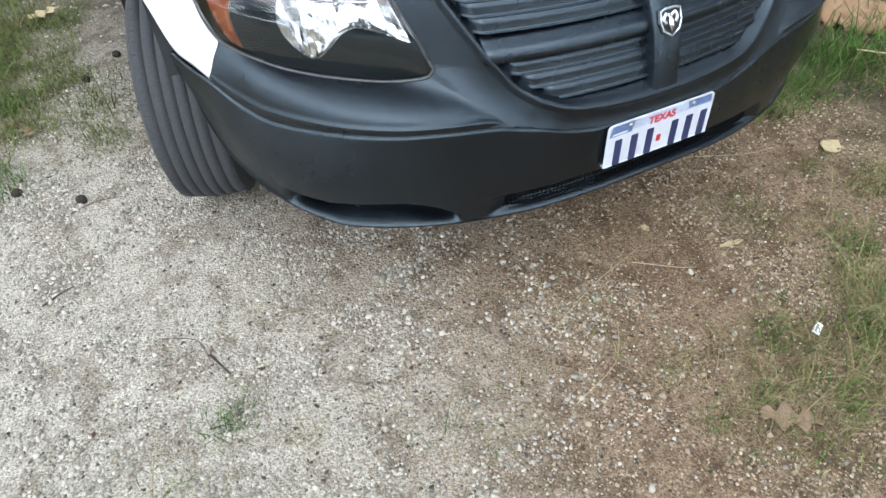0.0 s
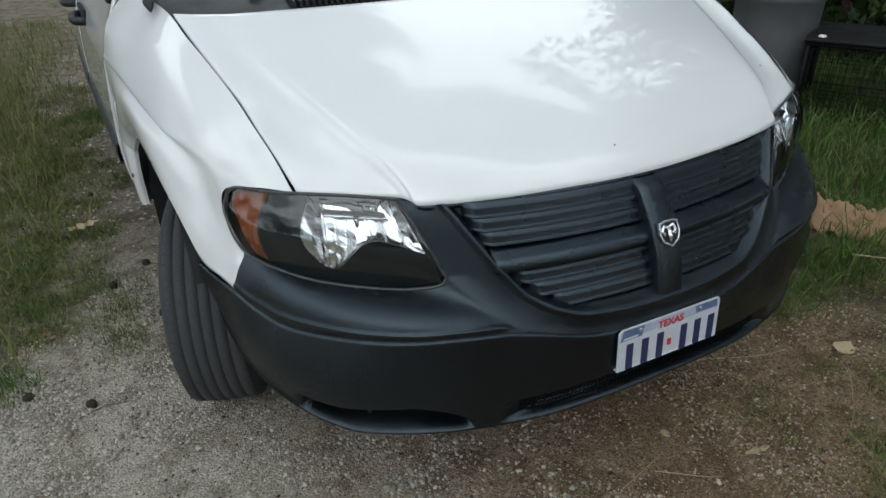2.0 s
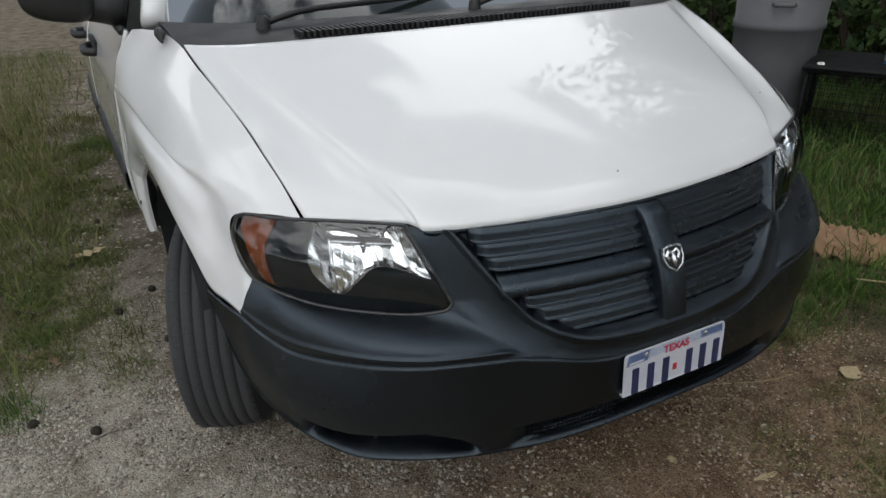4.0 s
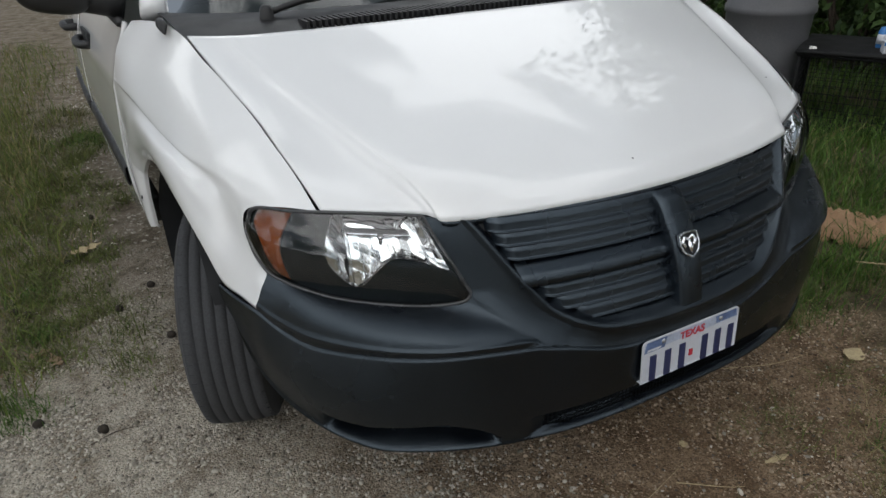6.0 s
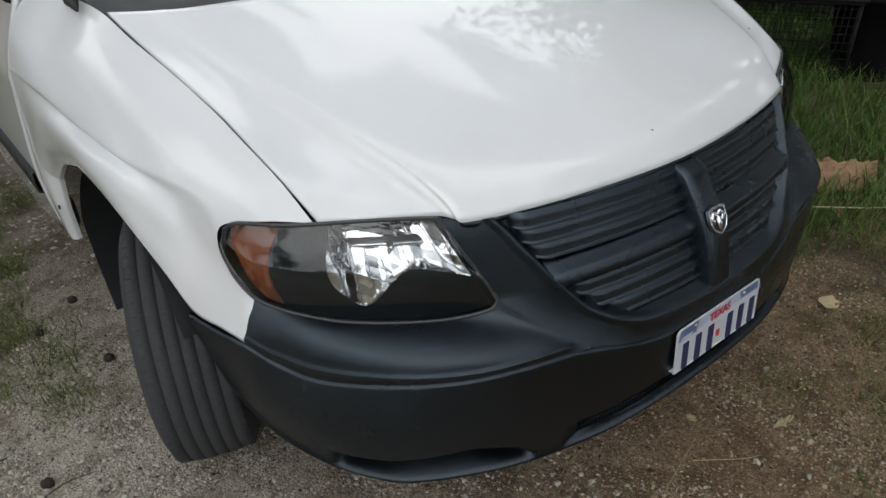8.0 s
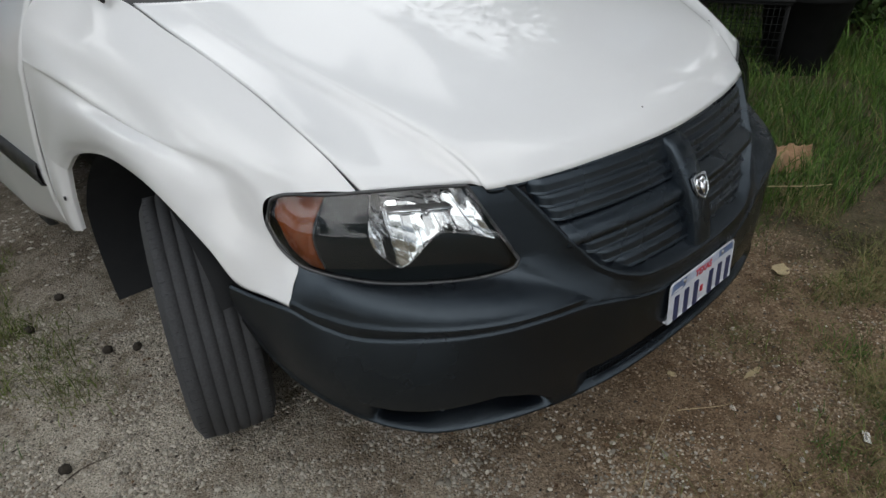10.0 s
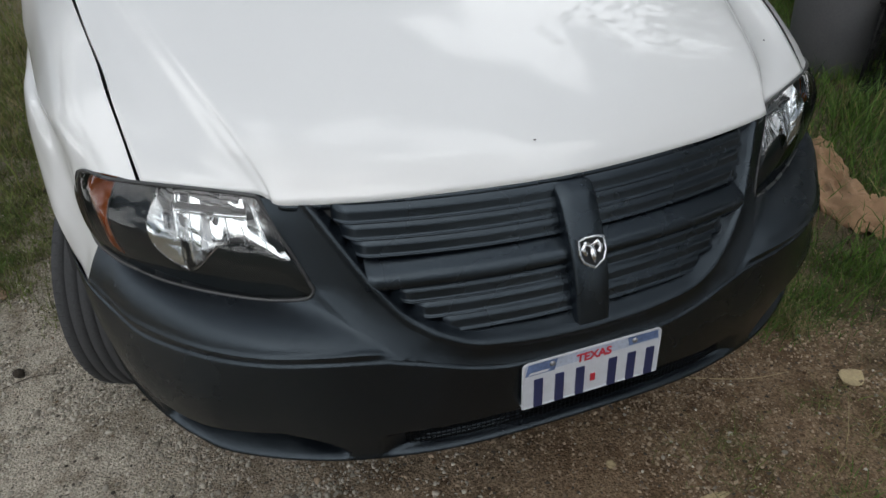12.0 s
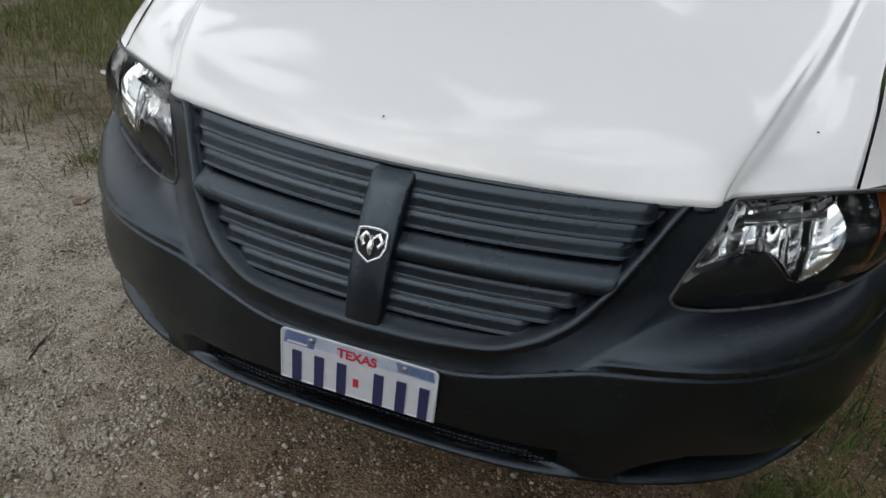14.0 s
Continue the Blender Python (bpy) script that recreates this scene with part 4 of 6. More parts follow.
# ---- ground ----
def ground_material():
    m = bpy.data.materials.new("ground")
    m.use_nodes = True
    n, l = m.node_tree.nodes, m.node_tree.links
    b = n["Principled BSDF"]
    co = n.new("ShaderNodeTexCoord")
    sep = n.new("ShaderNodeSeparateXYZ")
    l.new(co.outputs["Object"], sep.inputs[0])

    def noisy(scale, detail=5, rough=0.55):
        t = n.new("ShaderNodeTexNoise")
        t.inputs["Scale"].default_value, t.inputs["Detail"].default_value, t.inputs["Roughness"].default_value = scale, detail, rough
        l.new(co.outputs["Object"], t.inputs["Vector"])
        return t.outputs["Fac"]

    def math_(op, a, c):
        t = n.new("ShaderNodeMath")
        t.operation = op
        for k, v in enumerate((a, c)):
            if isinstance(v, (int, float)):
                t.inputs[k].default_value = v
            else:
                l.new(v, t.inputs[k])
        return t.outputs[0]

    def span(v, a, c):
        t = n.new("ShaderNodeMapRange")
        t.interpolation_type = "SMOOTHSTEP"
        l.new(v, t.inputs["Value"])
        t.inputs["From Min"].default_value, t.inputs["From Max"].default_value = a, c
        return t.outputs["Result"]

    def mix(f, a, c):
        t = n.new("ShaderNodeMix")
        t.data_type = "RGBA"
        l.new(f, t.inputs["Factor"]) if not isinstance(f, float) else None
        for k, v in (("A", a), ("B", c)):
            if isinstance(v, tuple):
                t.inputs[k].default_value = (*v, 1)
            else:
                l.new(v, t.inputs[k])
        return t.outputs["Result"]

    cell = n.new("ShaderNodeTexVoronoi")
    cell.inputs["Scale"].default_value = 220
    l.new(co.outputs["Object"], cell.inputs["Vector"])
    split = n.new("ShaderNodeSeparateColor")
    l.new(cell.outputs["Color"], split.inputs["Color"])
    big, mid, small = noisy(1.1), noisy(6.0), noisy(120, 4, 0.7)
    grit = math_("ADD", math_("MULTIPLY", split.outputs["Red"], 0.55), math_("MULTIPLY", span(small, 0.3, 0.7), 0.45))
    wob = math_("MULTIPLY", math_("SUBTRACT", big, 0.5), 1.3)
    xw = math_("ADD", sep.outputs["X"], wob)
    xw = math_("SUBTRACT", xw, math_("MULTIPLY", sep.outputs["Y"], 0.25))
    gravel = mix(grit, (0.155, 0.139, 0.113), (0.62, 0.571, 0.486))
    dirt = mix(grit, (0.075, 0.051, 0.031), (0.33, 0.238, 0.157))
    soil = mix(grit, (0.04, 0.036, 0.022), (0.15, 0.125, 0.08))
    col = mix(span(xw, -1.15, 0.0), gravel, dirt)
    right = math_("ADD", sep.outputs["X"], math_("MULTIPLY", math_("SUBTRACT", mid, 0.5), 0.7))
    col = mix(span(right, 1.0, 1.35), col, soil)
    lane = math_("MULTIPLY", math_("MULTIPLY", span(sep.outputs["Y"], 0.7, 1.0), span(sep.outputs["Y"], 2.7, 2.1)), span(right, 1.85, 1.55))
    lane = math_("MULTIPLY", lane, span(sep.outputs["X"], 0.9, 1.1))
    col = mix(lane, col, mix(grit, (0.065, 0.042, 0.027), (0.27, 0.182, 0.116)))
    left = math_("ADD", sep.outputs["X"], math_("MULTIPLY", math_("SUBTRACT", big, 0.5), 1.0))
    verge = mix(grit, (0.06, 0.052, 0.03), (0.21, 0.18, 0.115))
    col = mix(math_("MULTIPLY", span(left, -1.2, -1.62), span(sep.outputs["Y"], 1.1, 1.8)), col, verge)
    col = mix(math_("MULTIPLY", span(sep.outputs["Y"], 1.0, 2.6), span(sep.outputs["X"], -0.2, -1.0)), col, mix(grit, (0.1, 0.085, 0.066), (0.33, 0.29, 0.235)))
    far = mix(small, (0.1, 0.085, 0.062), (0.28, 0.235, 0.175))
    col = mix(math_("MULTIPLY", span(sep.outputs["Y"], 4.5, 6.5), span(mid, 0.35, 0.6)), col, far)
    patch = noisy(17.0, 4, 0.6)
    # unseen ground in front, made browner to blend and to dim the bumper's reflection
    near = math_("ADD", sep.outputs["Y"], math_("MULTIPLY", math_("SUBTRACT", big, 0.5), 1.2))
    col = mix(span(near, -1.35, -2.3), col, mix(grit, (0.075, 0.064, 0.042), (0.28, 0.245, 0.18)))
    stain = mix(span(math_("ADD", math_("MULTIPLY", mid, 0.55), math_("MULTIPLY", patch, 0.45)), 0.44, 0.62), (1.08, 1.07, 1.05), (0.5, 0.45, 0.39))
    mul = n.new("ShaderNodeMix")
    mul.data_type, mul.blend_type = "RGBA", "MULTIPLY"
    mul.inputs["Factor"].default_value = 0.8
    l.new(col, mul.inputs["A"])
    l.new(stain, mul.inputs["B"])
    l.new(mul.outputs["Result"], b.inputs["Base Color"])
    b.inputs["Roughness"].default_value = 0.95
    b.inputs["Specular IOR Level"].default_value = 0.2
    vor = n.new("ShaderNodeTexVoronoi")
    vor.inputs["Scale"].default_value = 150
    l.new(co.outputs["Object"], vor.inputs["Vector"])
    bp = n.new("ShaderNodeBump")
    bp.inputs["Strength"].default_value, bp.inputs["Distance"].default_value = 0.9, 0.006
    l.new(math_("ADD", vor.outputs["Distance"], math_("MULTIPLY", small, 1.2)), bp.inputs["Height"])
    l.new(bp.outputs["Normal"], b.inputs["Normal"])
    return m


def ground_z(x, y):
    return 0.012 * noise.noise((x * 1.3, y * 1.3, 0.3)) + 0.004 * noise.noise((x * 7, y * 7, 1.7))


bm = bmesh.new()
xs = np.r_[-400, -120, -40, -15, -8, np.linspace(-5, 6, 140), 8, 15, 40, 120, 400]
ys = np.r_[-400, -120, -40, -12, -5, np.linspace(-2, 8, 130), 12, 20, 40, 120, 400]
g = np.array([[(x, y, ground_z(x, y) if abs(x) < 7 and abs(y) < 10 else 0.0) for x in xs] for y in ys])
grid_into(bm, g, True)
GROUND = ground_material()
tagged(link("ground", bm, GROUND), "pale gravel drive running into brown dirt and grass", "ground", kind="structure")


# ---- stones, grass and litter on the ground ----
def smooth(a, b, v):
    t = min(max((v - a) / (b - a), 0.0), 1.0)
    return t * t * (3 - 2 * t)


def island_mat(name, c0, c1, rough=0.9):
    m = bpy.data.materials.new(name)
    m.use_nodes = True
    n, l = m.node_tree.nodes, m.node_tree.links
    b = n["Principled BSDF"]
    geo = n.new("ShaderNodeNewGeometry")
    ramp = n.new("ShaderNodeValToRGB")
    ramp.color_ramp.elements[0].color, ramp.color_ramp.elements[1].color = (*c0, 1), (*c1, 1)
    l.new(geo.outputs["Random Per Island"], ramp.inputs["Fac"])
    co, t = n.new("ShaderNodeTexCoord"), n.new("ShaderNodeTexNoise")
    t.inputs["Scale"].default_value = 300
    l.new(co.outputs["Object"], t.inputs["Vector"])
    mx = n.new("ShaderNodeMix")
    mx.data_type, mx.blend_type = "RGBA", "MULTIPLY"
    mx.inputs["Factor"].default_value = 0.35
    l.new(ramp.outputs["Color"], mx.inputs["A"])
    l.new(t.outputs["Fac"], mx.inputs["B"])
    l.new(mx.outputs["Result"], b.inputs["Base Color"])
    b.inputs["Roughness"].default_value = rough
    b.inputs["Specular IOR Level"].default_value = 0.25
    return m


ICO = bmesh.new()
bmesh.ops.create_icosphere(ICO, subdivisions=1, radius=1.0)
ICO_V = np.array([v.co[:] for v in ICO.verts])
ICO_F = np.array([[v.index for v in f.verts] for f in ICO.faces])
ICO.free()
rng = np.random.default_rng(7)


OCT_V = np.array([(1, 0, 0), (0, 1, 0), (-1, 0, 0), (0, -1, 0), (0.1, 0.1, 1), (0, 0, -1), (0.72, 0.72, 0.1), (-0.72, 0.7, 0), (-0.7, -0.72, 0.1), (0.72, -0.7, 0)], float)
OCT_F = np.array([(0, 6, 4), (6, 1, 4), (1, 7, 4), (7, 2, 4), (2, 8, 4), (8, 3, 4), (3, 9, 4), (9, 0, 4)])


def scatter_stones(name, spots, sizes, material, label, flat=0.6, form=None):
    """One mesh of many small stones, each a jittered, squashed lump half in the ground."""
    n = len(spots)
    shape, faces = form or (ICO_V, ICO_F)
    k = len(shape)
    v = shape[None] * (1 + 0.2 * rng.standard_normal((n, k, 1)).clip(-1.5, 1.5))
    v = v * sizes[:, None, None] * np.stack([rng.uniform(0.8, 1.35, n), rng.uniform(0.7, 1.0, n), rng.uniform(0.45, 0.8, n) * flat / 0.6], 1)[:, None]
    a = rng.uniform(0, 2 * np.pi, n)
    c, s = np.cos(a)[:, None], np.sin(a)[:, None]
    x, y = v[..., 0] * c - v[..., 1] * s, v[..., 0] * s + v[..., 1] * c
    z = v[..., 2]
    gz = np.array([ground_z(px, py) for px, py in spots])
    v = np.stack([x + spots[:, :1], y + spots[:, 1:2], z + gz[:, None] + 0.35 * sizes[:, None]], -1).reshape(-1, 3)
    f = (faces[None] + k * np.arange(n)[:, None, None]).reshape(-1, 3)
    me = bpy.data.meshes.new(name)
    me.from_pydata(v.tolist(), [], f.tolist())
    me.materials.append(material)
    me.shade_smooth()
    return tagged(new(name, me), label, "gravel", kind="stuff")


def gravel_amount(x, y):
    w = x + 0.9 * noise.noise((x * 1.1, y * 1.1, 4.0)) - 0.25 * y
    a = 1 - 0.8 * smooth(-0.6, 0.4, w)
    a *= 0.35 + 0.65 * smooth(-0.25, 0.2, noise.noise((x * 3.1, y * 3.1, 9.0)))
    a *= 1 - 0.85 * smooth(0.95, 1.35, x)
    a *= 1 - 0.9 * smooth(-1.22, -1.6, x + 0.3 * noise.noise((x * 4, y * 4, 6.0))) * smooth(1.05, 1.75, y + 0.3 * noise.noise((x * 4, y * 4, 66.0)))
    a *= 1 - 0.45 * smooth(1.2, 2.4, y)
    return a


def earth_amount(x, y):
    w = x + 0.9 * noise.noise((x * 1.1, y * 1.1, 4.0)) - 0.25 * y
    a = smooth(-1.0, 0.1, w) * (1 - 0.8 * smooth(1.0, 1.4, x))
    return a * (1 - 0.4 * smooth(0.2, 0.8, w)) * (0.3 + 0.7 * smooth(-0.3, 0.25, noise.noise((x * 3.1, y * 3.1, 9.0))))


def pale_amount(x, y):
    w = x + 0.9 * noise.noise((x * 1.1, y * 1.1, 4.0)) - 0.25 * y
    return gravel_amount(x, y) * (1 - 0.8 * smooth(-0.9, 0.15, w))


def spots_where(amount, n, x0, x1, y0, y1):
    out = []
    while len(out) < n:
        x, y = rng.uniform(x0, x1), rng.uniform(y0, y1)
        if rng.random() < amount(x, y):
            out.append((x, y))
    return np.array(out)


def cluster(x, y):
    """Stones lie in clusters with smooth trodden sand between them."""
    return 0.06 + 0.94 * smooth(-0.12, 0.16, noise.noise((x * 5.2, y * 5.2, 71.0)) + 0.6 * noise.noise((x * 13, y * 13, 73.0)))


PEBBLE = island_mat("pebble", (0.2, 0.182, 0.15), (0.66, 0.615, 0.53))
PEBBLE_TAN = island_mat("tan_pebble", (0.12, 0.083, 0.053), (0.53, 0.418, 0.303))
PEBBLE_DARK = island_mat("dark_pebble", (0.04, 0.036, 0.03), (0.14, 0.12, 0.1))
sp = spots_where(lambda x, y: pale_amount(x, y) * cluster(x, y), 24000, -2.2, 1.2, -1.15, 1.8)
scatter_stones("pebbles", sp, rng.gamma(4.0, 0.00062, len(sp)) + 0.0016, PEBBLE, "rounded pale pebbles pressed into the drive", 0.75)
sp = spots_where(pale_amount, 37000, -2.4, 1.5, -1.15, 2.0)
scatter_stones("gravel", sp, rng.gamma(3.0, 0.00045, len(sp)) + 0.0008, PEBBLE, "loose pale gravel over the drive", form=(OCT_V, OCT_F))
sp = spots_where(lambda x, y: earth_amount(x, y) * cluster(x, y), 13000, -1.4, 1.6, -1.15, 1.2)
scatter_stones("tan_pebbles", sp, rng.gamma(4.0, 0.00058, len(sp)) + 0.0014, PEBBLE_TAN, "rounded tan pebbles in the brown dirt", 0.75)
sp = spots_where(earth_amount, 28000, -1.4, 1.6, -1.15, 1.2)
scatter_stones("tan_grit", sp, rng.gamma(3.0, 0.0005, len(sp)) + 0.0008, PEBBLE_TAN, "tan grit over the brown dirt", form=(OCT_V, OCT_F))
sp = spots_where(pale_amount, 700, -2.2, 1.5, -1.15, 1.6)
scatter_stones("large_gravel", sp, np.minimum(rng.gamma(4.0, 0.0009, len(sp)) + 0.0035, 0.009), PEBBLE, "larger pale pebbles over the drive")
sp = spots_where(gravel_amount, 9000, -2.6, 1.2, 2.0, 7.0)
scatter_stones("far_gravel", sp, rng.gamma(4.0, 0.001, len(sp)) + 0.002, PEBBLE, "loose pale gravel farther up the drive", form=(OCT_V, OCT_F))
sp = spots_where(lambda x, y: 0.5, 16000, -2.4, 1.5, -1.15, 2.4)
scatter_stones("dark_chips", sp, np.minimum(rng.gamma(2.2, 0.0009, len(sp)) + 0.0008, 0.0055), PEBBLE_DARK, "dark bark chips and grit on the drive", 0.35, form=(OCT_V, OCT_F))
BROWN_CHIP = island_mat("brown_litter", (0.07, 0.04, 0.022), (0.26, 0.17, 0.1))
sp = spots_where(lambda x, y: smooth(-0.5, 0.6, x) * 0.8 + 0.05 + 0.7 * smooth(-1.3, -1.7, x) * smooth(0.8, 1.5, y), 10000, -2.6, 2.2, -1.15, 3.0)
scatter_stones("brown_litter", sp, np.minimum(rng.gamma(2.5, 0.0013, len(sp)) + 0.001, 0.007), BROWN_CHIP, "brown crumbs of leaf and bark litter", 0.35, form=(OCT_V, OCT_F))


def blades(name, spots, heights, width, lean, material, label, category="grass"):
    """One mesh of many bent grass blades."""
    n = len(spots)
    a = rng.uniform(0, 2 * np.pi, n)
    side = np.stack([np.cos(a), np.sin(a), 0 * a], 1)
    bend_a = rng.uniform(0, 2 * np.pi, n)
    bend = np.stack([np.cos(bend_a), np.sin(bend_a), 0 * a], 1) * (heights * rng.uniform(0.15, lean, n))[:, None]
    gz = np.array([ground_z(x, y) for x, y in spots])
    root = np.stack([spots[:, 0], spots[:, 1], gz - 0.004], 1)
    up = np.array((0, 0, 1.0))
    w = (width * rng.uniform(0.6, 1.3, n))[:, None]
    rows = []
    for f, k in ((0, 1.0), (0.4, 0.85), (0.75, 0.55)):
        c = root + bend * f * f + up * (heights * f * (1 - 0.22 * f))[:, None]
        rows += [c - side * w * k, c + side * w * k]
    rows.append(root + bend + up * (heights * 0.78)[:, None])
    v = np.stack(rows, 1).reshape(-1, 3)
    base = 7 * np.arange(n)[:, None]
    quads = np.concatenate([base + np.array([[0, 1, 3, 2]]), base + np.array([[2, 3, 5, 4]])]).tolist()
    tris = (base + np.array([[4, 5, 6]])).tolist()
    me = bpy.data.meshes.new(name)
    me.from_pydata(v.tolist(), [], quads + tris)
    me.materials.append(material)
    me.shade_smooth()
    return tagged(new(name, me), label, category, kind="stuff")


GRASS = island_mat("grass_blade", (0.026, 0.07, 0.011), (0.13, 0.232, 0.04), 0.55)
GRASS_VERGE = island_mat("verge_blade", (0.06, 0.095, 0.02), (0.21, 0.255, 0.065), 0.65)
GRASS_DRY = island_mat("dry_blade", (0.16, 0.14, 0.05), (0.36, 0.3, 0.16), 0.8)


def under_van(x, y):
    return abs(x) < 0.95 and 0.1 < y < 4.8


def lawn_right(x, y):
    e = 1.0 + 0.35 * noise.noise((x * 2, y * 2, 2.0))
    a = smooth(e, e + 0.35, x + 0.25 * min(y - 0.5, 0.6)) * smooth(0.2, 0.55, y + 0.2 * noise.noise((x * 3, y * 3, 5)) + 0.35 * smooth(1.3, 1.8, x))
    strip = smooth(-0.1, 0.25, noise.noise((x * 2.2, y * 2.2, 12.0)) + 0.25)
    bare = smooth(0.72, 0.95, y + 0.15 * noise.noise((x * 4, y * 4, 51.0))) * (1 - smooth(1.62, 1.98, x + 0.25 * noise.noise((x * 3, y * 3, 53.0)))) * (1 - smooth(2.1, 2.8, y))
    return 0 if under_van(x, y) else a * (0.25 + 0.75 * strip) * (1 - 0.93 * bare)


def lawn_left(x, y):
    track = smooth(-1.35, -1.75, x + 0.3 * noise.noise((x, y, 7.0))) * smooth(0.9, 2.0, y)
    patch = smooth(0.05, 0.35, noise.noise((x * 2.5, y * 2.5, 3.0))) * smooth(-1.1, -1.4, x) * smooth(0.9, 1.6, y)
    far = 1 - 0.6 * smooth(5.5, 7.0, y)
    track *= 1 - 0.8 * smooth(-1.8, -2.1, x) * (1 - smooth(2.0, 2.8, y))
    return 0 if under_van(x, y) or x > -1.0 else max(0.75 * track, 0.5 * patch) * far


def tufts(x, y):
    c = noise.noise((x * 2.7, y * 2.7, 21.0))
    return 0 if under_van(x, y) else smooth(0.08, 0.45, c) * (0.08 + 0.92 * smooth(-0.25, 0.9, x))


sp = spots_where(lawn_right, 42000, 0.9, 4.6, 0.1, 5.5)
blades("lawn_grass", sp, rng.gamma(5, 0.02, len(sp)) + 0.03, 0.0024, 0.9, GRASS, "green grass with long leaning blades")
sp = spots_where(lawn_right, 5000, 0.9, 4.2, 0.1, 4.5)
blades("dry_lawn_grass", sp, rng.gamma(5, 0.018, len(sp)) + 0.03, 0.0018, 1.3, GRASS_DRY, "straw-coloured dry blades among the grass")
sp = spots_where(lawn_right, 12000, 4.2, 9.0, -1.0, 9.0)
blades("far_lawn_grass", sp, rng.gamma(5, 0.03, len(sp)) + 0.05, 0.006, 0.9, GRASS, "green grass farther off")
sp = spots_where(lawn_left, 21000, -4.5, -1.0, 0.8, 9.0)
blades("verge_grass", sp, rng.gamma(3, 0.032, len(sp)) + 0.02, 0.0024, 0.85, GRASS_VERGE, "tall yellow-green grass beside the drive")
sp = spots_where(lawn_left, 11000, -4.5, -1.0, 0.8, 9.0)
blades("dry_verge_grass", sp, rng.gamma(3, 0.035, len(sp)) + 0.03, 0.0018, 0.9, GRASS_DRY, "dry straw stalks beside the drive")
GRASS_OLIVE = island_mat("olive_blade", (0.06, 0.065, 0.022), (0.2, 0.19, 0.085), 0.75)


def verge_low(x, y):
    a = smooth(-1.08, -1.3, x + 0.25 * noise.noise((x * 2.3, y * 2.3, 31.0))) * smooth(1.15, 1.75, y + 0.35 * noise.noise((x * 3, y * 3, 33.0)))
    return a * (0.25 + 0.75 * smooth(-0.15, 0.25, noise.noise((x * 5, y * 5, 35.0))))


sp = spots_where(verge_low, 22000, -2.1, -1.05, 1.0, 4.5)
blades("low_verge_grass", sp, rng.gamma(3, 0.009, len(sp)) + 0.008, 0.0017, 1.5, GRASS_VERGE, "short green grass creeping over the gravel")
sp = spots_where(verge_low, 20000, -2.1, -1.05, 1.0, 5.5)
blades("olive_verge_grass", sp, rng.gamma(3, 0.01, len(sp)) + 0.008, 0.0016, 1.9, GRASS_OLIVE, "olive withered grass beside the drive")


def thin_cover(x, y):
    a = smooth(-0.2, 0.75, x - 0.5 * y + 0.5 * noise.noise((x * 1.7, y * 1.7, 41.0)))
    return 0 if under_van(x, y) else a * (0.08 + 0.92 * smooth(0.0, 0.4, noise.noise((x * 3.3, y * 3.3, 43.0))))


sp = spots_where(thin_cover, 6000, -0.6, 1.9, -1.2, 0.45)
blades("thin_olive_grass", sp, rng.gamma(3, 0.009, len(sp)) + 0.01, 0.0013, 2.3, GRASS_OLIVE, "thin withered grass over the dirt")
sp = spots_where(thin_cover, 1800, -0.6, 1.9, -1.2, 0.45)
blades("thin_green_grass", sp, rng.gamma(3, 0.009, len(sp)) + 0.01, 0.0014, 1.9, GRASS_VERGE, "thin green grass over the dirt")
sp = spots_where(tufts, 3000, -1.6, 1.7, -1.15, 0.5)
blades("tuft_grass", sp, rng.gamma(3, 0.01, len(sp)) + 0.012, 0.0014, 1.6, GRASS, "short green tufts in the dirt")
sp = spots_where(tufts, 8000, -1.6, 1.7, -1.15, 0.6)
blades("dry_tuft_grass", sp, rng.gamma(3, 0.014, len(sp)) + 0.012, 0.0011, 2.2, GRASS_DRY, "dry grass stalks lying in the dirt")

# single tufts
TUFT_SPOTS = [(-1.1, 0.02, 0.06, 120), (-1.62, 1.32, 0.07, 240), (-1.55, 2.05, 0.11, 300), (-1.25, 4.3, 0.2, 500), (0.3, -0.3, 0.08, 24), (0.72, -0.28, 0.12, 60), (-1.5, 1.7, 0.08, 220), (1.08, 0.5, 0.12, 300), (0.9, 0.44, 0.14, 420), (-1.55, 1.22, 0.1, 260), (0.2, -0.37, 0.07, 110), (0.42, -0.48, 0.1, 190), (0.24, -0.6, 0.06, 110), (0.66, -0.27, 0.09, 150), (-0.1, -0.49, 0.05, 40), (0.05, -0.5, 0.04, 45), (1.05, 0.41, 0.15, 320), (1.2, 0.42, 0.17, 360), (1.36, 0.52, 0.17, 340), (1.46, 0.47, 0.16, 300), (1.0, 0.5, 0.1, 160), (1.33, 0.66, 0.1, 120)]
for x, y, r, k in TUFT_SPOTS:
    c = np.array((x, y)) + rng.normal(0, r * 0.5, (k, 2))
    blades("grass_tuft", c, rng.uniform(0.015, 0.025 + r * 0.5, k), 0.0015, 1.1, GRASS, "small tuft of green grass on the gravel", "grass")

for x, y, r, k in [(-0.08, -0.32, 0.1, 110), (0.08, -0.36, 0.08, 80), (0.3, -0.42, 0.12, 120), (0.5, -0.38, 0.12, 110), (0.3, -0.62, 0.1, 90), (-0.95, -0.1, 0.06, 40)]:
    c = np.array((x, y)) + rng.normal(0, r * 0.5, (k, 2))
    blades("dry_tuft", c, rng.uniform(0.02, 0.06, k), 0.0013, 2.4, GRASS_DRY, "patch of flattened straw-coloured grass", "grass")

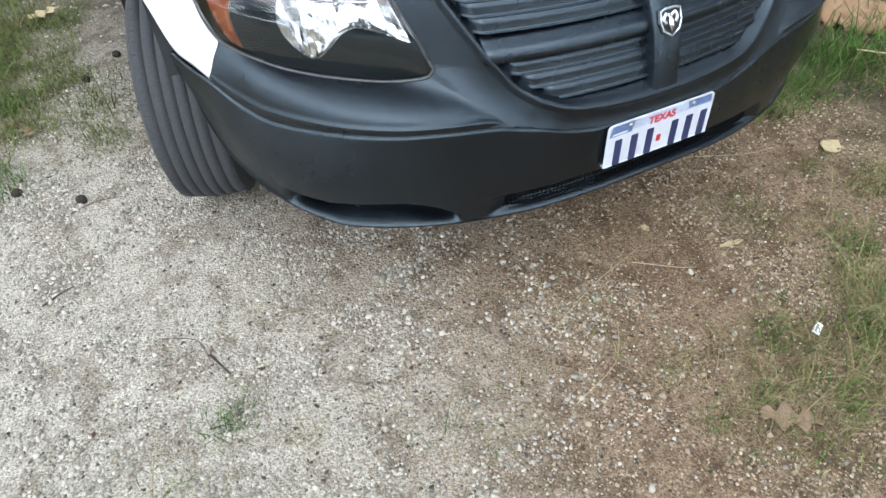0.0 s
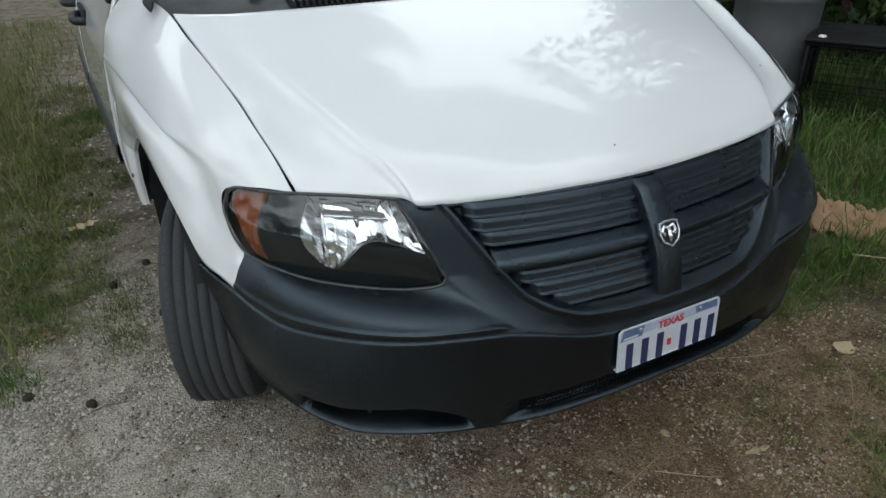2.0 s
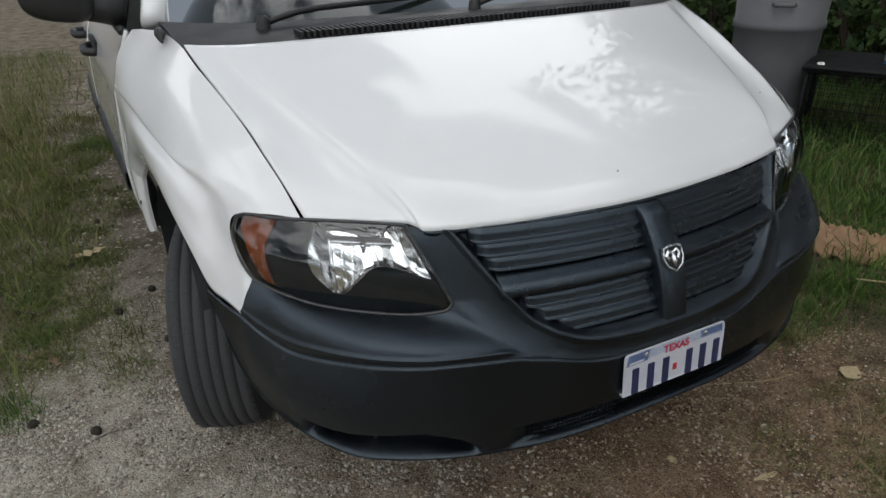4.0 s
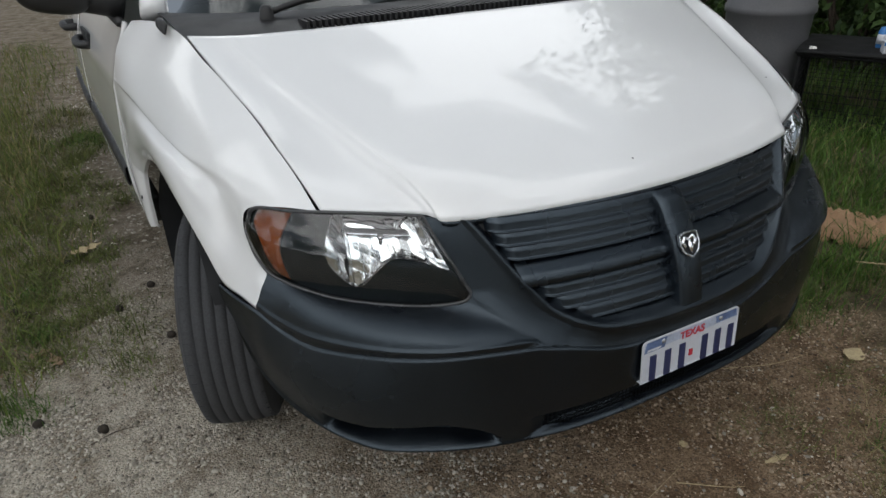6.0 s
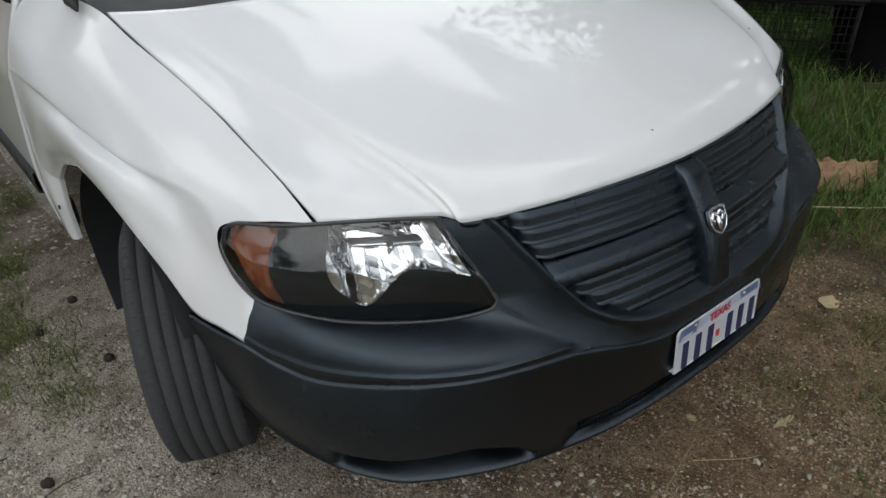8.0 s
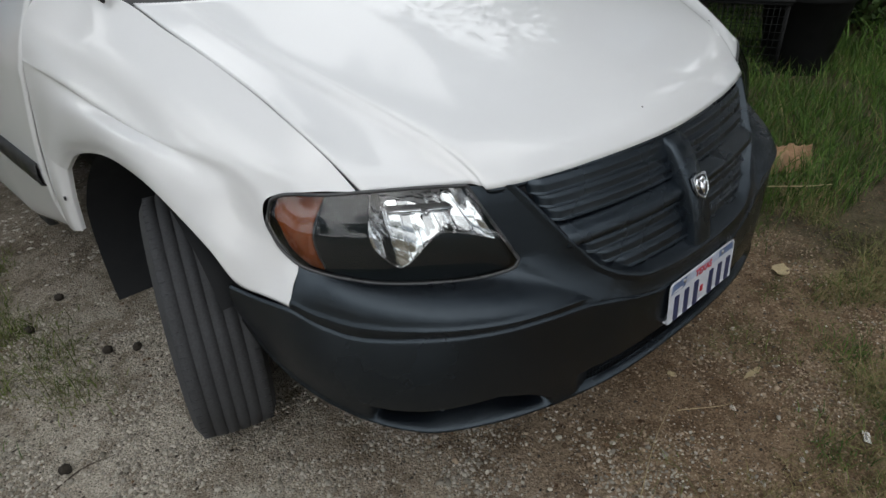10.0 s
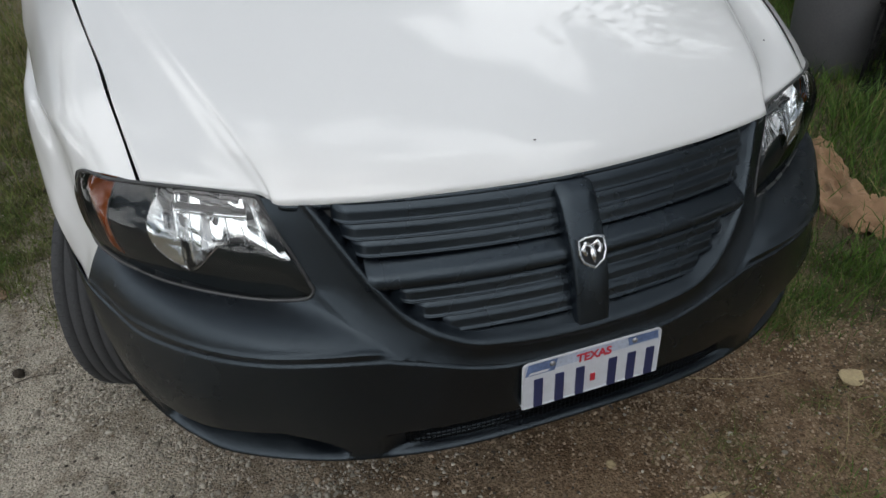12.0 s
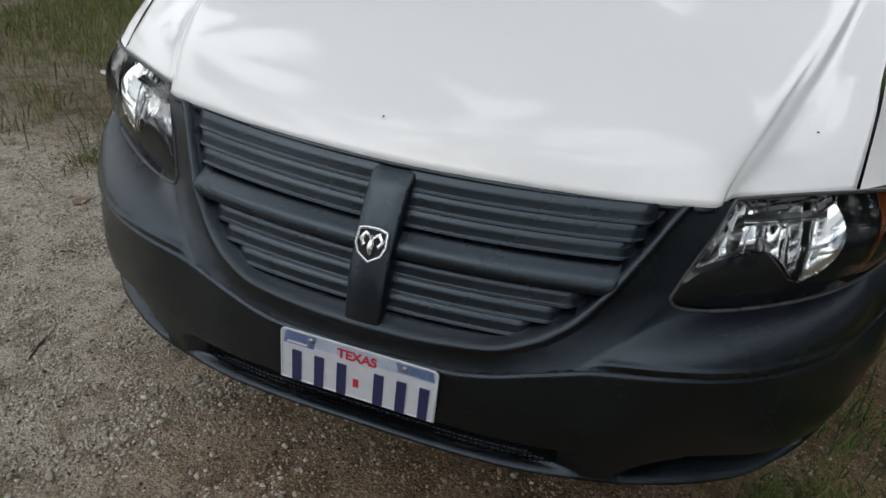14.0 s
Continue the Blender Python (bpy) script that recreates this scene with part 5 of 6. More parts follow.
BARK = mat("bark_brown", (0.055, 0.04, 0.03), 0.9, var=0.4, scale=40, fine=300, bump=0.4)
POD = mat("seed_pod_brown", (0.03, 0.024, 0.018), 0.95, var=0.4, scale=80, fine=400, bump=0.4)
LEAF_DRY = mat("dry_leaf", (0.42, 0.34, 0.2), 0.8, var=0.3, scale=30, fine=200, bump=0.2)
LEAF_BROWN = mat("brown_leaf", (0.23, 0.155, 0.1), 0.85, var=0.35, scale=30, fine=200, bump=0.2)
PAPER = mat("paper", (0.72, 0.71, 0.68), 0.8, var=0.08, scale=60)


def seed_pod():
    bm = bmesh.new()
    bmesh.ops.create_icosphere(bm, subdivisions=3, radius=0.016)
    for v in bm.verts:
        k = 1 + 0.3 * max(noise.noise(v.co * 330), -0.2)
        v.co *= k
        v.co.z *= 0.85
    return bm


pod = tagged(link("seed_pod", seed_pod(), POD), "dark spiky seed pod lying on the gravel", "seed pod", "seed pods on the drive")
POD_AT = [(-1.085, 1.89), (-1.06, 1.45), (-1.22, 1.75), (-1.6, 1.95), (-1.55, 1.9), (-1.32, 1.02), (-1.5, 1.15), (-0.98, 1.4), (-1.72, 1.62), (-1.4, 2.3), (-1.28, 2.8)]
pod.matrix_basis = pose(*POD_AT[0], ground_z(*POD_AT[0]) + 0.011)
for i, (x, y) in enumerate(POD_AT[1:]):
    copy_thing(pod, pose(x, y, ground_z(x, y) + 0.011, 30 * i, 20 * i, 50 * i))


def leaf_bm(length, width, lobes=0, curl=0.25):
    """A dry leaf: a curled blade, with uneven lobes down either side where it is an oak leaf, and a stalk."""
    bm = bmesh.new()
    g = []
    for f in np.linspace(0, 1, 37):
        body = width * math.sin(math.pi * min(f, 1) ** 0.8) ** 0.7
        row = []
        for k in (-1, -0.5, 0, 0.5, 1):
            w = body
            if lobes:
                w *= 0.62 + 0.42 * math.sin(lobes * 2 * math.pi * f + (0.0 if k > 0 else 1.5)) + 0.15 * noise.noise((f * 6, k, length * 90))
            lean = 0.16 * length * abs(k) * f * (1 if lobes else 0)
            row.append(((f - 0.5) * length + lean, k * w * 0.5, curl * length * (0.25 * (f - 0.5) ** 2 + 0.35 * abs(k) ** 2 * width / length) + 0.006 * noise.noise((f * 5, k * 3, length * 50))))
        g.append(row)
    grid_into(bm, np.array(g))
    bmesh.ops.remove_doubles(bm, verts=bm.verts, dist=0.0004)
    return bm


def leaf(x, y, turn, length, width, material, label, lobes=0, tilt=6, z=0.006):
    ob = solid(tagged(link("fallen_leaf", leaf_bm(length, width, lobes), material), label, "leaf", "fallen leaves"), 0.0006)
    ob.matrix_basis = pose(x, y, ground_z(x, y) + z, tilt, tilt * 0.6, turn)


leaf(0.993, 0.11, 15, 0.095, 0.065, LEAF_DRY, "pale tan dry leaf on the dirt")
leaf(0.06, -0.56, -35, 0.13, 0.08, LEAF_BROWN, "curled brown oak leaf on the dirt", 3)
leaf(0.168, 0.09, 60, 0.03, 0.025, LEAF_DRY, "small pale scrap of dry leaf", 0)
leaf(1.5, 0.9, 70, 0.16, 0.035, LEAF_DRY, "long narrow tan leaf in the grass", 2)
leaf(-1.32, 2.35, 30, 0.13, 0.075, LEAF_DRY, "yellowish dry leaf in short grass", 3, z=0.03)
leaf(-1.45, 1.5, 110, 0.09, 0.06, LEAF_BROWN, "reddish brown leaf litter beside the drive", 2)
leaf(-1.5, 1.58, 20, 0.08, 0.05, LEAF_BROWN, "reddish brown leaf litter beside the drive", 2)
leaf(-1.66, 0.95, 75, 0.07, 0.04, LEAF_BROWN, "brown leaf beside the drive", 0)
leaf(0.35, -0.08, 170, 0.08, 0.02, LEAF_DRY, "thin dry leaf on the dirt")
bm = box_bm(0.044, 0.019, 0.0012, (0, 0, 0))
scrap = tagged(link("paper_scrap", bm, PAPER, smooth=False), "torn scrap of white paper with faint print", "paper")
scrap.matrix_basis = pose(0.327, -0.413, ground_z(0.327, -0.413) + 0.008, 8, 4, 25)
part("print_line", box_bm(0.03, 0.005, 0.0004, (0, 0.002, 0.0009)), mat("print_grey", (0.25, 0.25, 0.25), 0.8), scrap, smooth=False)


def twig(points, r, label, material=BARK):
    line = [(x, y, ground_z(x, y) + r + z) for x, y, z in spline(points, 12)]
    tagged(link("twig", tube_bm(line, [r * (1 - 0.05 * i) for i in range(12)], 6), material), label, "twig", "twigs on the ground")


STRAW = mat("straw", (0.4, 0.32, 0.19), 0.85, var=0.25)
twig([(-1.47, 0.62, 0), (-1.42, 0.645, 0.004), (-1.385, 0.66, 0)], 0.0028, "dark bent twig on pale gravel")
twig([(-1.1, 0.24, 0), (-1.085, 0.2, 0.002), (-1.07, 0.16, 0)], 0.0045, "short dark piece of bark on gravel")
twig([(-1.2, 0.35, 0), (-1.12, 0.3, 0.003), (-1.1, 0.2, 0)], 0.0015, "thin dark twig on gravel")
twig([(-1.36, 0.98, 0), (-1.28, 1.0, 0.002), (-1.2, 0.99, 0)], 0.002, "thin dark twig on gravel")
twig([(-0.3, -0.1, 0), (-0.1, -0.02, 0.004), (0.12, 0.04, 0)], 0.0016, "long straw stalk on the dirt", STRAW)
twig([(0.05, 0.0, 0), (0.15, -0.08, 0.005), (0.2, -0.1, 0)], 0.0016, "straw stalk on the dirt", STRAW)
twig([(0.5, 0.3, 0), (0.7, 0.22, 0.003), (0.85, 0.2, 0)], 0.0018, "long straw stalk on the dirt", STRAW)
twig([(1.5, 0.45, 0.05), (1.62, 0.3, 0.06), (1.75, 0.22, 0.05)], 0.004, "dry broken stick in the grass", STRAW)
twig([(-0.35, -0.3, 0), (-0.2, -0.25, 0.003), (-0.12, -0.16, 0)], 0.0014, "straw stalk on the gravel", STRAW)

# ---- things beside the drive ----
# a crumpled white scrap and a coil of wire in the verge
bm = bmesh.new()
g = []
for a in np.linspace(-1, 1, 19):
    g.append([(0.13 * a + 0.02 * noise.noise((a * 2, b * 2, 1.0)), 0.075 * b * (1.1 - 0.5 * abs(a)) + 0.02 * noise.noise((a * 2, b * 2, 5.0)), 0.03 + 0.05 * abs(noise.noise((a * 2.6, b * 2.6, 9.0))) + 0.02 * noise.noise((a * 6, b * 6, 2.0))) for b in np.linspace(-1, 1, 13)])
grid_into(bm, np.array(g))
rag = solid(tagged(link("crumpled_paper", bm, PAPER, smooth=False), "crumpled white paper lying in the verge", "paper"), 0.002)
rag.matrix_basis = pose(-2.66, 2.28, ground_z(-2.66, 2.28), 0, 0, 25) @ Matrix.Scale(0.75, 4)
bm = bmesh.new()
turns = [(r * math.cos(a), r * math.sin(a), 0.012 * a / 6.28) for a, r in zip(np.linspace(0, 6 * math.pi, 72), np.linspace(0.095, 0.05, 72))]
tube_into(bm, turns, 0.004, 6)
tube_into(bm, [(-0.09, 0.0, 0.0), (-0.2, 0.06, 0.02), (-0.34, 0.17, 0.05)], 0.003, 6)
coil = tagged(link("wire_coil", bm, mat("pale_wire", (0.4, 0.41, 0.38), 0.5, var=0.2)), "small coil of pale wire lying in the grass", "wire")
coil.matrix_basis = pose(-2.4, 3.74, ground_z(-2.4, 3.74) + 0.1, 50, 0, -25)

BURLAP = mat("burlap", (0.33, 0.205, 0.12), 0.95, var=0.3, scale=14, fine=500, bump=0.6, dist=0.002)
bm = bmesh.new()
spine = spline([(2.05, 0.42, 0), (1.84, 0.6, 0), (1.78, 0.84, 0), (1.93, 1.17, 0), (2.21, 1.7, 0), (2.55, 2.28, 0), (2.62, 2.42, 0)], 150)
g = []
for k in np.linspace(-1, 1, 46):
    row = []
    for i, (x, y, _) in enumerate(spine):
        d = spine[min(i + 1, 149)] - spine[max(i - 1, 0)]
        nx, ny = d[1], -d[0]
        ln = math.hypot(nx, ny)
        f = i / 149
        w = (0.135 + 0.03 * noise.noise((f * 9, 2.0, 0.5))) * (1 - 0.25 * f) * min(1, 8 * f + 0.3, 8 * (1 - f) + 0.2)
        px, py = x + k * w * nx / ln, y + k * w * ny / ln
        px += 0.05 * noise.noise((px * 6, py * 6, 1.0))
        py += 0.05 * noise.noise((px * 6, py * 6, 8.0))
        h = (0.05 - 0.02 * f) * (1 - k * k) ** 0.6
        fold = 15 * f + 5.5 * k + 9 * noise.noise((px * 2.6, py * 2.6, 9.0))
        h += 0.04 * (0.5 + 0.5 * math.sin(fold)) ** 1.4 * (1 - abs(k) ** 4)
        h += 0.016 * (0.5 + 0.5 * math.sin(2.3 * fold + 7 * k)) ** 1.5 * (1 - k * k)
        h += 0.03 * abs(noise.noise((px * 8, py * 8, 3.0))) * (1 - abs(k) ** 3) + 0.06 * abs(noise.noise((px * 19, py * 19, 5.0))) + 0.008 * noise.noise((px * 45, py * 45, 5.0))
        row.append((px, py, h + ground_z(px, py) - 0.006))
    g.append(row)
grid_into(bm, np.array(g))
bmesh.ops.recalc_face_normals(bm, faces=bm.faces)
solid(tagged(link("burlap_sack", bm, BURLAP), "crumpled tan burlap cloth lying in the grass", "burlap"), 0.006)

CAN_GREY = mat("grey_can_plastic", (0.12, 0.122, 0.13), 0.55, var=0.15, scale=5, fine=90)
can = tagged(empty("trash_can", pose(3.12, 2.28, -0.01)), "tall grey plastic trash can standing in grass", "trash can")
bm = bmesh.new()
lathe_into(bm, [(0.0, 0.0), (0.22, 0.0), (0.235, 0.02), (0.27, 0.5), (0.278, 0.7), (0.29, 0.71), (0.292, 0.75), (0.282, 0.76), (0.295, 1.0), (0.28, 1.0), (0.22, 0.03), (0.0, 0.03)], 48)
bmesh.ops.recalc_face_normals(bm, faces=bm.faces)
part("barrel", bm, CAN_GREY, can)
bm = bmesh.new()
lathe_into(bm, [(0.29, 0.96), (0.318, 0.965), (0.322, 0.99), (0.318, 1.01), (0.285, 1.015)], 48)
bmesh.ops.recalc_face_normals(bm, faces=bm.faces)
part("rolled_rim", bm, CAN_GREY, can)
for a in (40, 220):
    c, s = math.cos(radians(a)), math.sin(radians(a))
    bm = tube_bm([(0.3 * c - 0.06 * s, 0.3 * s + 0.06 * c, 0.88), (0.34 * c - 0.05 * s, 0.34 * s + 0.05 * c, 0.88), (0.34 * c + 0.05 * s, 0.34 * s - 0.05 * c, 0.88), (0.3 * c + 0.06 * s, 0.3 * s - 0.06 * c, 0.88)], 0.014, 8)
    part("handle", bm, CAN_GREY, can)

CRATE_BLACK = mat("crate_black", (0.009, 0.0095, 0.01), 0.7, var=0.25, scale=9, spec=0.25)
CRATE_AT = pose(2.93, 1.87, 0.0, 0, 0, -62)
crate = tagged(empty("wire_crate", CRATE_AT), "black wire animal crate with a dark lid on the grass", "crate")
CL, CD, CH = 0.8, 0.6, 0.5
for x in (0.01, CL - 0.01):
    for y in (0.01, CD - 0.01):
        part("post", tube_bm([(x, y, 0), (x, y, CH)], 0.01, 8), CRATE_BLACK, crate)
for z in (0.02, CH - 0.01):
    for a, b in (((0, 0), (CL, 0)), ((0, CD), (CL, CD)), ((0, 0), (0, CD)), ((CL, 0), (CL, CD))):
        part("rail", tube_bm([(*a, z), (*b, z)], 0.009, 8), CRATE_BLACK, crate)
part("lid", box_bm(CL + 0.04, CD + 0.04, 0.03, (CL / 2, CD / 2, CH + 0.012), 0.012), CRATE_BLACK, crate, "flat dark lid")
part("tray", box_bm(CL - 0.03, CD - 0.03, 0.03, (CL / 2, CD / 2, 0.03), 0.008), CRATE_BLACK, crate)
for y0 in (0.0, CD):
    bm = bmesh.new()
    for x in np.arange(0.04, CL, 0.035):
        tube_into(bm, [(x, y0, 0.02), (x, y0, CH - 0.01)], 0.0022, 5)
    for z in np.arange(0.06, CH, 0.05):
        tube_into(bm, [(0, y0, z), (CL, y0, z)], 0.0022, 5)
    tagged(part("wire_side", bm, CRATE_BLACK, crate, "black wire mesh"), kind="stuff")
for x0 in (0.0, CL):
    bm = bmesh.new()
    for y in np.arange(0.04, CD, 0.035):
        tube_into(bm, [(x0, y, 0.02), (x0, y, CH - 0.01)], 0.0022, 5)
    for z in np.arange(0.06, CH, 0.05):
        tube_into(bm, [(x0, 0, z), (x0, CD, z)], 0.0022, 5)
    tagged(part("wire_end", bm, CRATE_BLACK, crate, "black wire mesh"), kind="stuff")

# a spray can, a box and a white cap on the lid
TOP = CH + 0.027
BLUE = mat("can_blue", (0.05, 0.2, 0.5), 0.35, var=0.1)
WHITE_CARD = mat("white_card", (0.6, 0.62, 0.66), 0.6, var=0.1, scale=30)
PURPLE = mat("purple_print", (0.3, 0.07, 0.32), 0.5)
bm = bmesh.new()
lathe_into(bm, [(0.0, 0.0), (0.03, 0.0), (0.033, 0.004), (0.033, 0.13), (0.026, 0.145), (0.024, 0.165), (0.0, 0.168)], 24)
bmesh.ops.recalc_face_normals(bm, faces=bm.faces)
spray = tagged(link("spray_can", bm, BLUE), "small blue and white can standing on the crate lid", "can")
spray.matrix_basis = CRATE_AT @ pose(0.42, 0.24, TOP) @ Matrix.Scale(0.75, 4)
bm = bmesh.new()
lathe_into(bm, [(0.0335, 0.03), (0.0342, 0.03), (0.0342, 0.11), (0.0335, 0.11)], 24)
part("white_label", bm, WHITE_CARD, spray, "white paper label")
carton = tagged(link("carton", box_bm(0.16, 0.1, 0.075, (0, 0, 0.0375), 0.004), WHITE_CARD, smooth=False), "white card carton with blue and purple print", "box")
carton.matrix_basis = CRATE_AT @ pose(0.51, 0.09, TOP, 0, 0, 12) @ Matrix.Scale(0.9, 4)
part("purple_dot", tube_bm([(0.03, -0.0485, 0.035), (0.03, -0.0515, 0.035)], 0.028, 20), PURPLE, carton, "round purple print")
part("blue_band", box_bm(0.162, 0.002, 0.02, (0, -0.0505, 0.064)), BLUE, carton, "blue printed band", smooth=False)
cap = tagged(link("bottle_cap", lathe_into(bmesh.new(), [(0.0, 0.012), (0.02, 0.011), (0.024, 0.0)], 20), PAPER), "small white plastic cap on the crate lid", "cap")
cap.matrix_basis = CRATE_AT @ pose(0.07, 0.05, TOP)

# white cord in loops, and a ball
CORD = mat("white_cord", (0.55, 0.54, 0.5), 0.7, var=0.15)
cord = [(3.12, 3.85, 0.03), (2.9, 3.86, 0.03), (2.65, 3.71, 0.03), (2.73, 3.52, 0.04), (2.78, 3.29, 0.05), (2.91, 3.36, 0.05), (2.88, 3.56, 0.05), (2.81, 3.7, 0.05), (2.62, 3.56, 0.03), (2.47, 3.27, 0.03), (2.55, 3.21, 0.03), (2.7, 3.21, 0.05), (2.78, 3.14, 0.05), (2.79, 2.97, 0.05), (2.57, 2.85, 0.05), (2.35, 2.99, 0.04), (2.44, 2.91, 0.04), (2.7, 2.75, 0.06), (3.03, 2.85, 0.06), (3.04, 3.09, 0.06), (2.78, 3.19, 0.05), (2.75, 3.36, 0.05), (2.86, 3.53, 0.05), (3.14, 3.82, 0.04), (3.25, 4.07, 0.03)]
tagged(link("cord", tube_bm([(x, y, z + 0.03 + ground_z(x, y)) for x, y, z in spline(cord, 120)], 0.005, 6), CORD), "thin white cord in loose loops on the grass", "cord")
bm = bmesh.new()
bmesh.ops.create_uvsphere(bm, u_segments=40, v_segments=24, radius=0.155)
ball = tagged(link("ball", bm, mat("ball_white", (0.6, 0.62, 0.63), 0.45, var=0.12, scale=6)), "white and pale blue ball in the grass", "ball")
ball.matrix_basis = pose(3.62, 4.95, 0.15, 20, 30, 0)
bm = bmesh.new()
g = [[tuple(0.157 * np.array((math.cos(a) * math.cos(b), math.sin(a) * math.cos(b), math.sin(b)))) for a in np.linspace(0, 2 * math.pi, 41)] for b in np.linspace(0.25, 0.55, 6)]
grid_into(bm, np.array(g))
part("blue_stripe", bm, mat("ball_blue", (0.16, 0.27, 0.45), 0.5), ball, "pale blue stripe")

# ---- trees and shrubs round the drive ----
LEAVES = island_mat("tree_leaf", (0.02, 0.045, 0.012), (0.075, 0.12, 0.03), 0.6)
SHRUB = island_mat("shrub_leaf", (0.018, 0.04, 0.012), (0.07, 0.12, 0.03), 0.6)


def leaf_cloud(name, clumps, per, size, material, parent, seed):
    """Many small leaves set in clumps, joined in one mesh."""
    r = np.random.default_rng(seed)
    c = np.repeat(np.array(clumps), per, axis=0)
    n = len(c)
    d = r.standard_normal((n, 3))
    d /= np.linalg.norm(d, axis=1)[:, None]
    p = c[:, :3] + d * (c[:, 3:4] * r.uniform(0.3, 1.0, (n, 1)) ** 0.5) * np.array((1, 1, 0.75))
    u = r.standard_normal((n, 3))
    u /= np.linalg.norm(u, axis=1)[:, None]
    w = np.cross(u, r.standard_normal((n, 3)))
    w /= np.linalg.norm(w, axis=1)[:, None]
    s = (size * r.uniform(0.6, 1.4, n))[:, None]
    v = np.stack([p - u * s, p + w * s * 0.45 - u * s * 0.1, p + u * s, p - w * s * 0.45 - u * s * 0.1], 1).reshape(-1, 3)
    me = bpy.data.meshes.new(name)
    me.from_pydata(v.tolist(), [], (4 * np.arange(n)[:, None] + np.arange(4)).tolist())
    me.materials.append(material)
    ob = new(name, me)
    ob.parent = parent
    return tagged(ob, kind="stuff")


def tree(seed, height, crown, group):
    r = random.Random(seed)
    t = tagged(empty("tree"), "leafy green tree with a bare tapered trunk", "tree", group)
    bm = bmesh.new()
    trunk = [(0.12 * i * r.uniform(-1, 1), 0.12 * i * r.uniform(-1, 1), height * 0.13 * i) for i in range(6)]
    tube_into(bm, [tuple(p) for p in spline(trunk, 14)], [0.2 - 0.011 * i for i in range(14)], 10)
    clumps = []
    for i in range(13):
        a, h = r.uniform(0, 6.28), height * r.uniform(0.3, 0.68)
        k = crown * r.uniform(0.45, 1.0)
        base = np.array((0, 0, h * 0.92))
        tip = np.array((k * math.cos(a), k * math.sin(a), h + crown * r.uniform(0.1, 0.7)))
        tube_into(bm, [tuple(base), tuple(base + (tip - base) * 0.5 + np.array((0, 0, 0.15))), tuple(tip)], [0.07, 0.045, 0.015], 6)
        for f in (0.55, 0.8, 1.05):
            q = base + (tip - base) * f
            clumps.append((q[0] + r.uniform(-0.4, 0.4), q[1] + r.uniform(-0.4, 0.4), q[2] + r.uniform(-0.2, 0.4), r.uniform(0.5, 1.0)))
    for i in range(8):
        clumps.append((r.uniform(-1, 1) * crown * 0.5, r.uniform(-1, 1) * crown * 0.5, height * r.uniform(0.75, 0.98), r.uniform(0.6, 1.0)))
    part("trunk", bm, BARK, t, "grey-brown bark")
    leaf_cloud("crown", clumps, 70, 0.13, LEAVES, t, seed)
    return t


def shrub(seed, w, h, group):
    r = random.Random(seed)
    t = tagged(empty("shrub"), "dark green leafy shrub behind the grass", "shrub", group)
    bm = bmesh.new()
    clumps = []
    for i in range(9):
        a, k = r.uniform(0, 6.28), w * r.uniform(0.2, 0.9)
        tip = (k * math.cos(a), k * math.sin(a), h * r.uniform(0.4, 0.95))
        tube_into(bm, [(0.1 * math.cos(a), 0.1 * math.sin(a), 0), (tip[0] * 0.5, tip[1] * 0.5, tip[2] * 0.6), tip], [0.02, 0.014, 0.005], 6)
        clumps += [(*tip, 0.3), (tip[0] * 0.8, tip[1] * 0.8, tip[2] * 0.55, 0.32), (tip[0], tip[1], tip[2] * 0.3, 0.25)]
    part("stems", bm, BARK, t)
    leaf_cloud("foliage", clumps, 110, 0.045, SHRUB, t, seed)
    return t


# a black nursery pot with a straggling plant, beside the crate
pot = tagged(empty("plant_pot", pose(3.66, 1.19, -0.01)), "large black plastic pot with a straggling plant", "plant pot")
bm = bmesh.new()
lathe_into(bm, [(0.0, 0.0), (0.205, 0.0), (0.215, 0.012), (0.285, 0.5), (0.3, 0.5), (0.312, 0.51), (0.314, 0.56), (0.304, 0.568), (0.29, 0.56), (0.28, 0.48), (0.0, 0.48)], 48)
bmesh.ops.recalc_face_normals(bm, faces=bm.faces)
part("tub", bm, CRATE_BLACK, pot)
bm = bmesh.new()
lathe_into(bm, [(0.0, 0.515), (0.15, 0.512), (0.281, 0.495)], 32)
part("soil", bm, BARK, pot, "dark potting soil")
bm = bmesh.new()
r = random.Random(5)
sprigs = []
